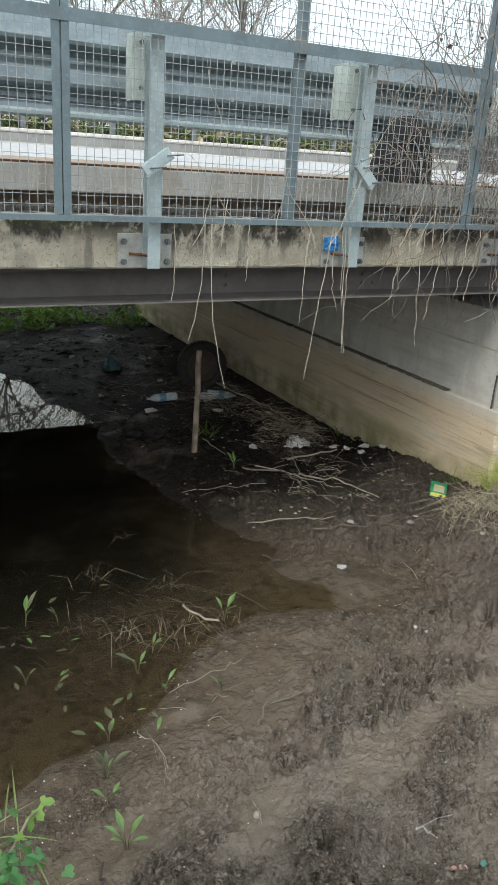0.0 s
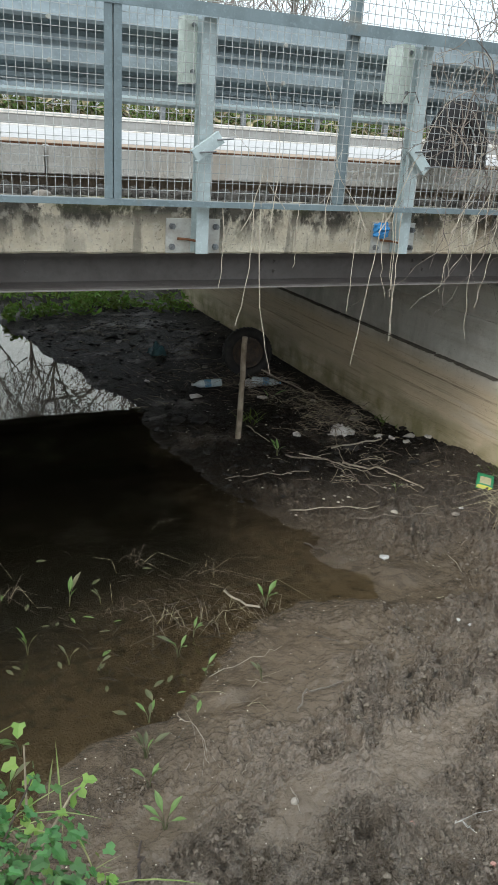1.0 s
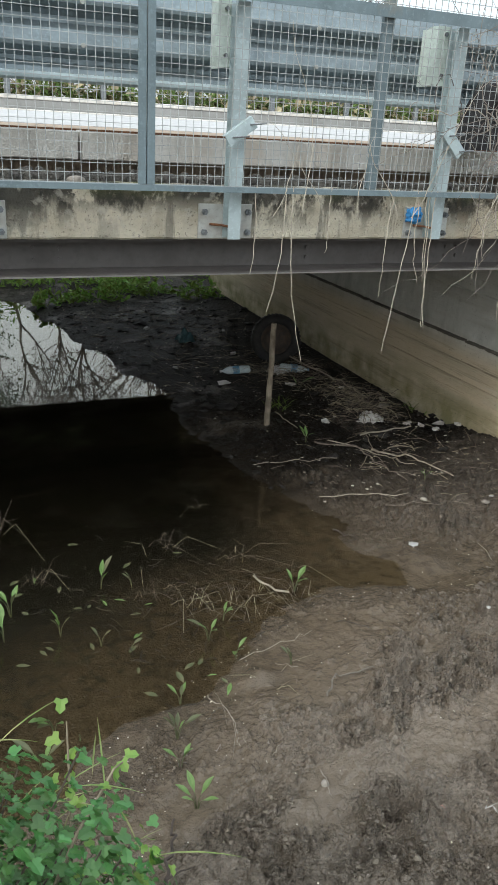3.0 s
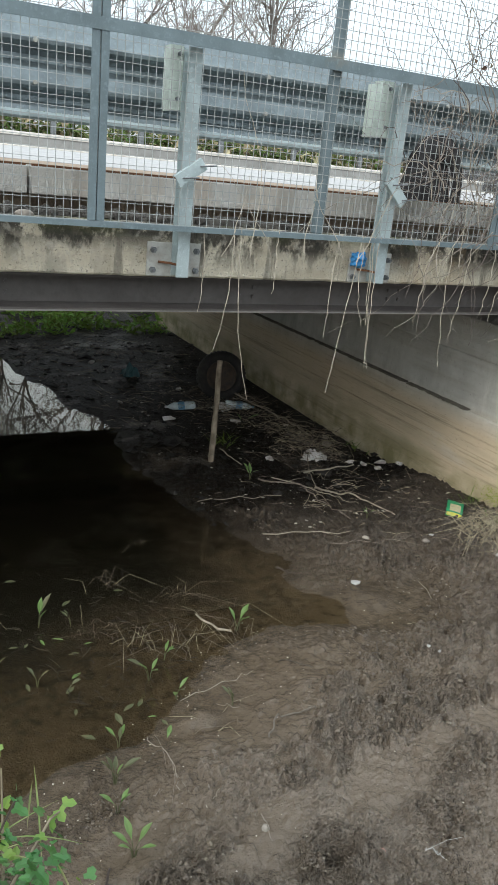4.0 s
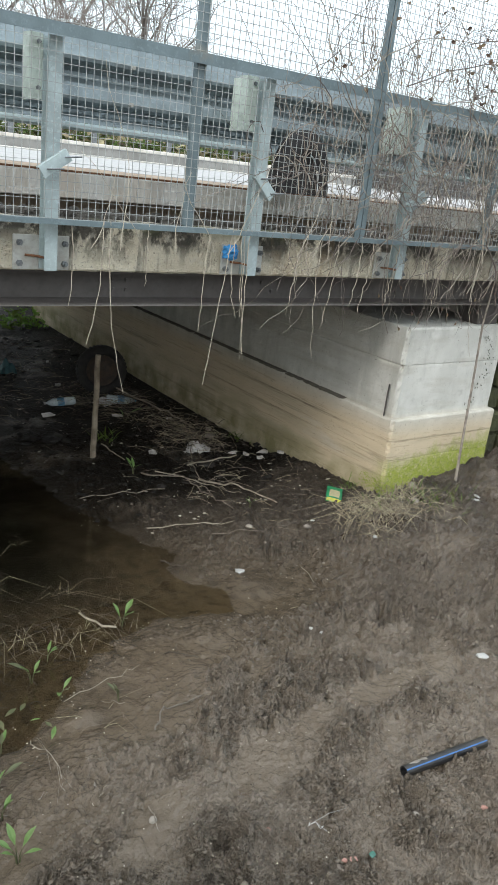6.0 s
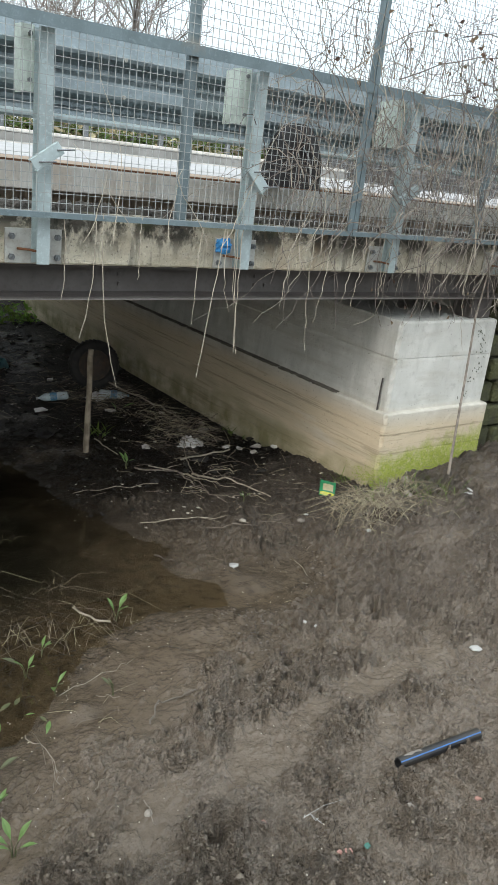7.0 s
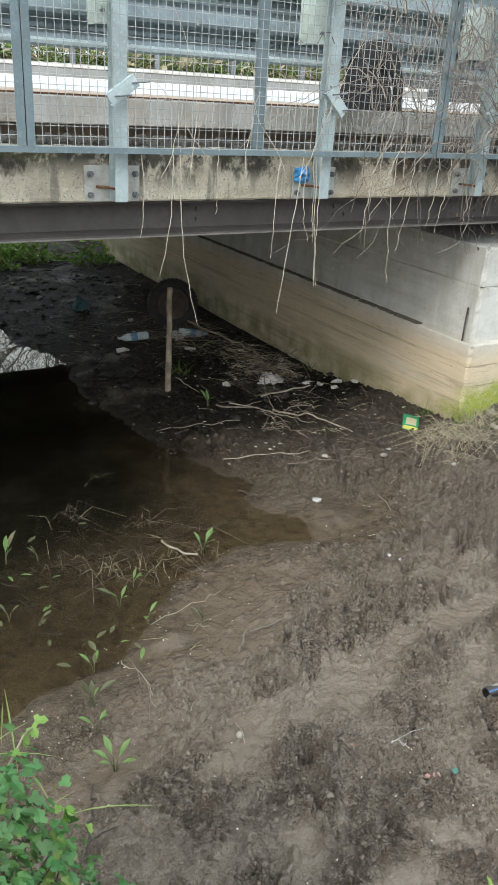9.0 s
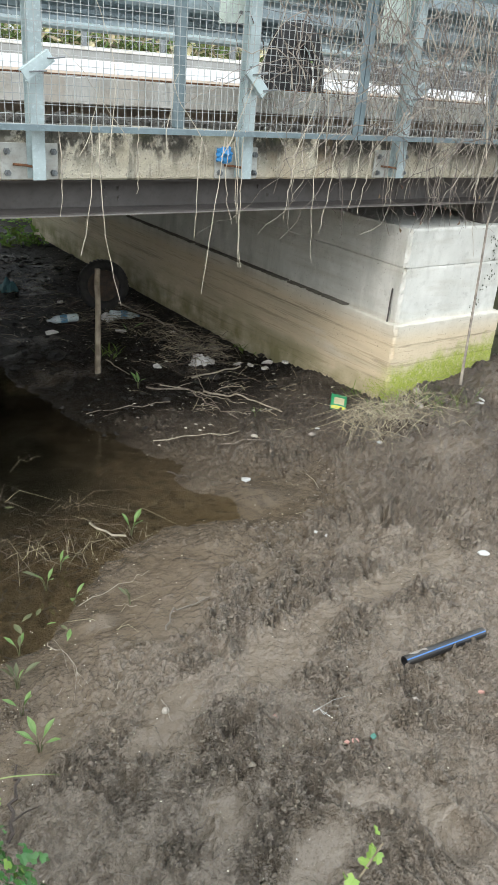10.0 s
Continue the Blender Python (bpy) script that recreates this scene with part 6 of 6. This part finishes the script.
def bare_tree(x, y, h, seed, spread=0.68):
    ob = thing("bare_tree", "bare leafless winter tree with many fine twigs", "tree", "bare trees")
    rg = random.Random(seed)
    trunk, limbs, twigs = Geo(), Geo(), Geo()
    base = Vector((x, y, lookup(LZ, x, y) - 0.1))

    def grow(p, d, l, r, level):
        n = 5
        pts = [p]
        for i in range(n):
            d = (d + Vector((rg.gauss(0, 0.11), rg.gauss(0, 0.11), rg.gauss(0.04, 0.07)))).normalized()
            pts.append(pts[-1] + d * l / n)
        (trunk if level == 0 else limbs if level < 3 else twigs).tube(pts, [r * (1 - 0.55 * i / n) for i in range(n + 1)], 7 if level == 0 else 5 if level < 3 else 3, False)
        if level >= 5:
            return
        for k in range((4, 4, 4, 3, 3)[level]):
            i = rg.randrange(2, n + 1)
            q = pts[i]
            e = (d * 1.0 + Vector((rg.gauss(0, spread), rg.gauss(0, spread), rg.gauss(0.1, spread * 0.6)))).normalized()
            grow(q, e, l * rg.uniform(0.55, 0.82), r * 0.58, level + 1)

    grow(base, Vector((rg.gauss(0, 0.08), rg.gauss(0, 0.08), 1)), h * 0.36, h * (0.008 if x < 5 else 0.012), 0)
    part("trunk", trunk, BARK, ob, smooth=True)
    part("limb_frame", limbs, BARK, ob, smooth=True)
    tagged(part("twig_mass", twigs, BARK, ob), kind="stuff")


BARK = mat_plain("grey_bark", (0.25, 0.225, 0.2), 0.9, (0.12, 0.1, 0.088), 8.0, 0.01)
for i, (x, y, h) in enumerate(((4.4, 22.0, 7.5), (6.6, 21.5, 7.5), (9.2, 20.5, 7.4), (8.0, 26.0, 9.0), (11.5, 23.0, 8.0), (7.6, 19.0, 6.5), (10.4, 26.0, 9.0), (2.7, 25.0, 8.0), (0.9, 27.5, 8.5), (3.2, 20.0, 5.6))):
    bare_tree(x, y, h, 500 + i)


def evergreen(x, y, h, seed):
    ob = thing("evergreen_tree", "dense dark green ivy-clad tree beyond the bridge", "tree")
    rg = random.Random(seed)
    base = Vector((x, y, max(0.0, lookup(LZ, x, y)) - 0.1))
    part("trunk", Geo().tube([base, base + Vector((0.1, 0, h * 0.5)), base + Vector((0.0, 0.1, h * 0.9))], [0.16, 0.12, 0.04], 8), BARK, ob, smooth=True)
    g, limbs = Geo(), Geo()
    for c in range(60):
        a, z = rg.uniform(0, 6.28), rg.uniform(0.08, 1.0) * h
        r = (0.25 + 0.75 * math.sin(math.pi * min(1, z / h) ** 0.8)) * h * 0.24 * rg.uniform(0.5, 1.1)
        q = base + Vector((r * math.cos(a), r * math.sin(a), z))
        limbs.tube([base + Vector((0, 0, z * 0.85)), q], [0.03, 0.01], 4)
        for k in range(110):
            p = q + Vector((rg.gauss(0, 0.28), rg.gauss(0, 0.28), rg.gauss(0, 0.24)))
            d = Vector((rg.gauss(0, 1), rg.gauss(0, 1), rg.gauss(0, 1))).normalized() * rg.uniform(0.06, 0.13)
            g.leaf(p, p + d, (rg.gauss(0, 1), rg.gauss(0, 1), 1), 0.06, 0.2, 2)
    part("limb_frame", limbs, BARK, ob)
    tagged(part("crown", g, HEDGE, ob), kind="stuff")


evergreen(1.0, 22.5, 6.0, 1)
evergreen(-1.6, 21.0, 5.5, 2)
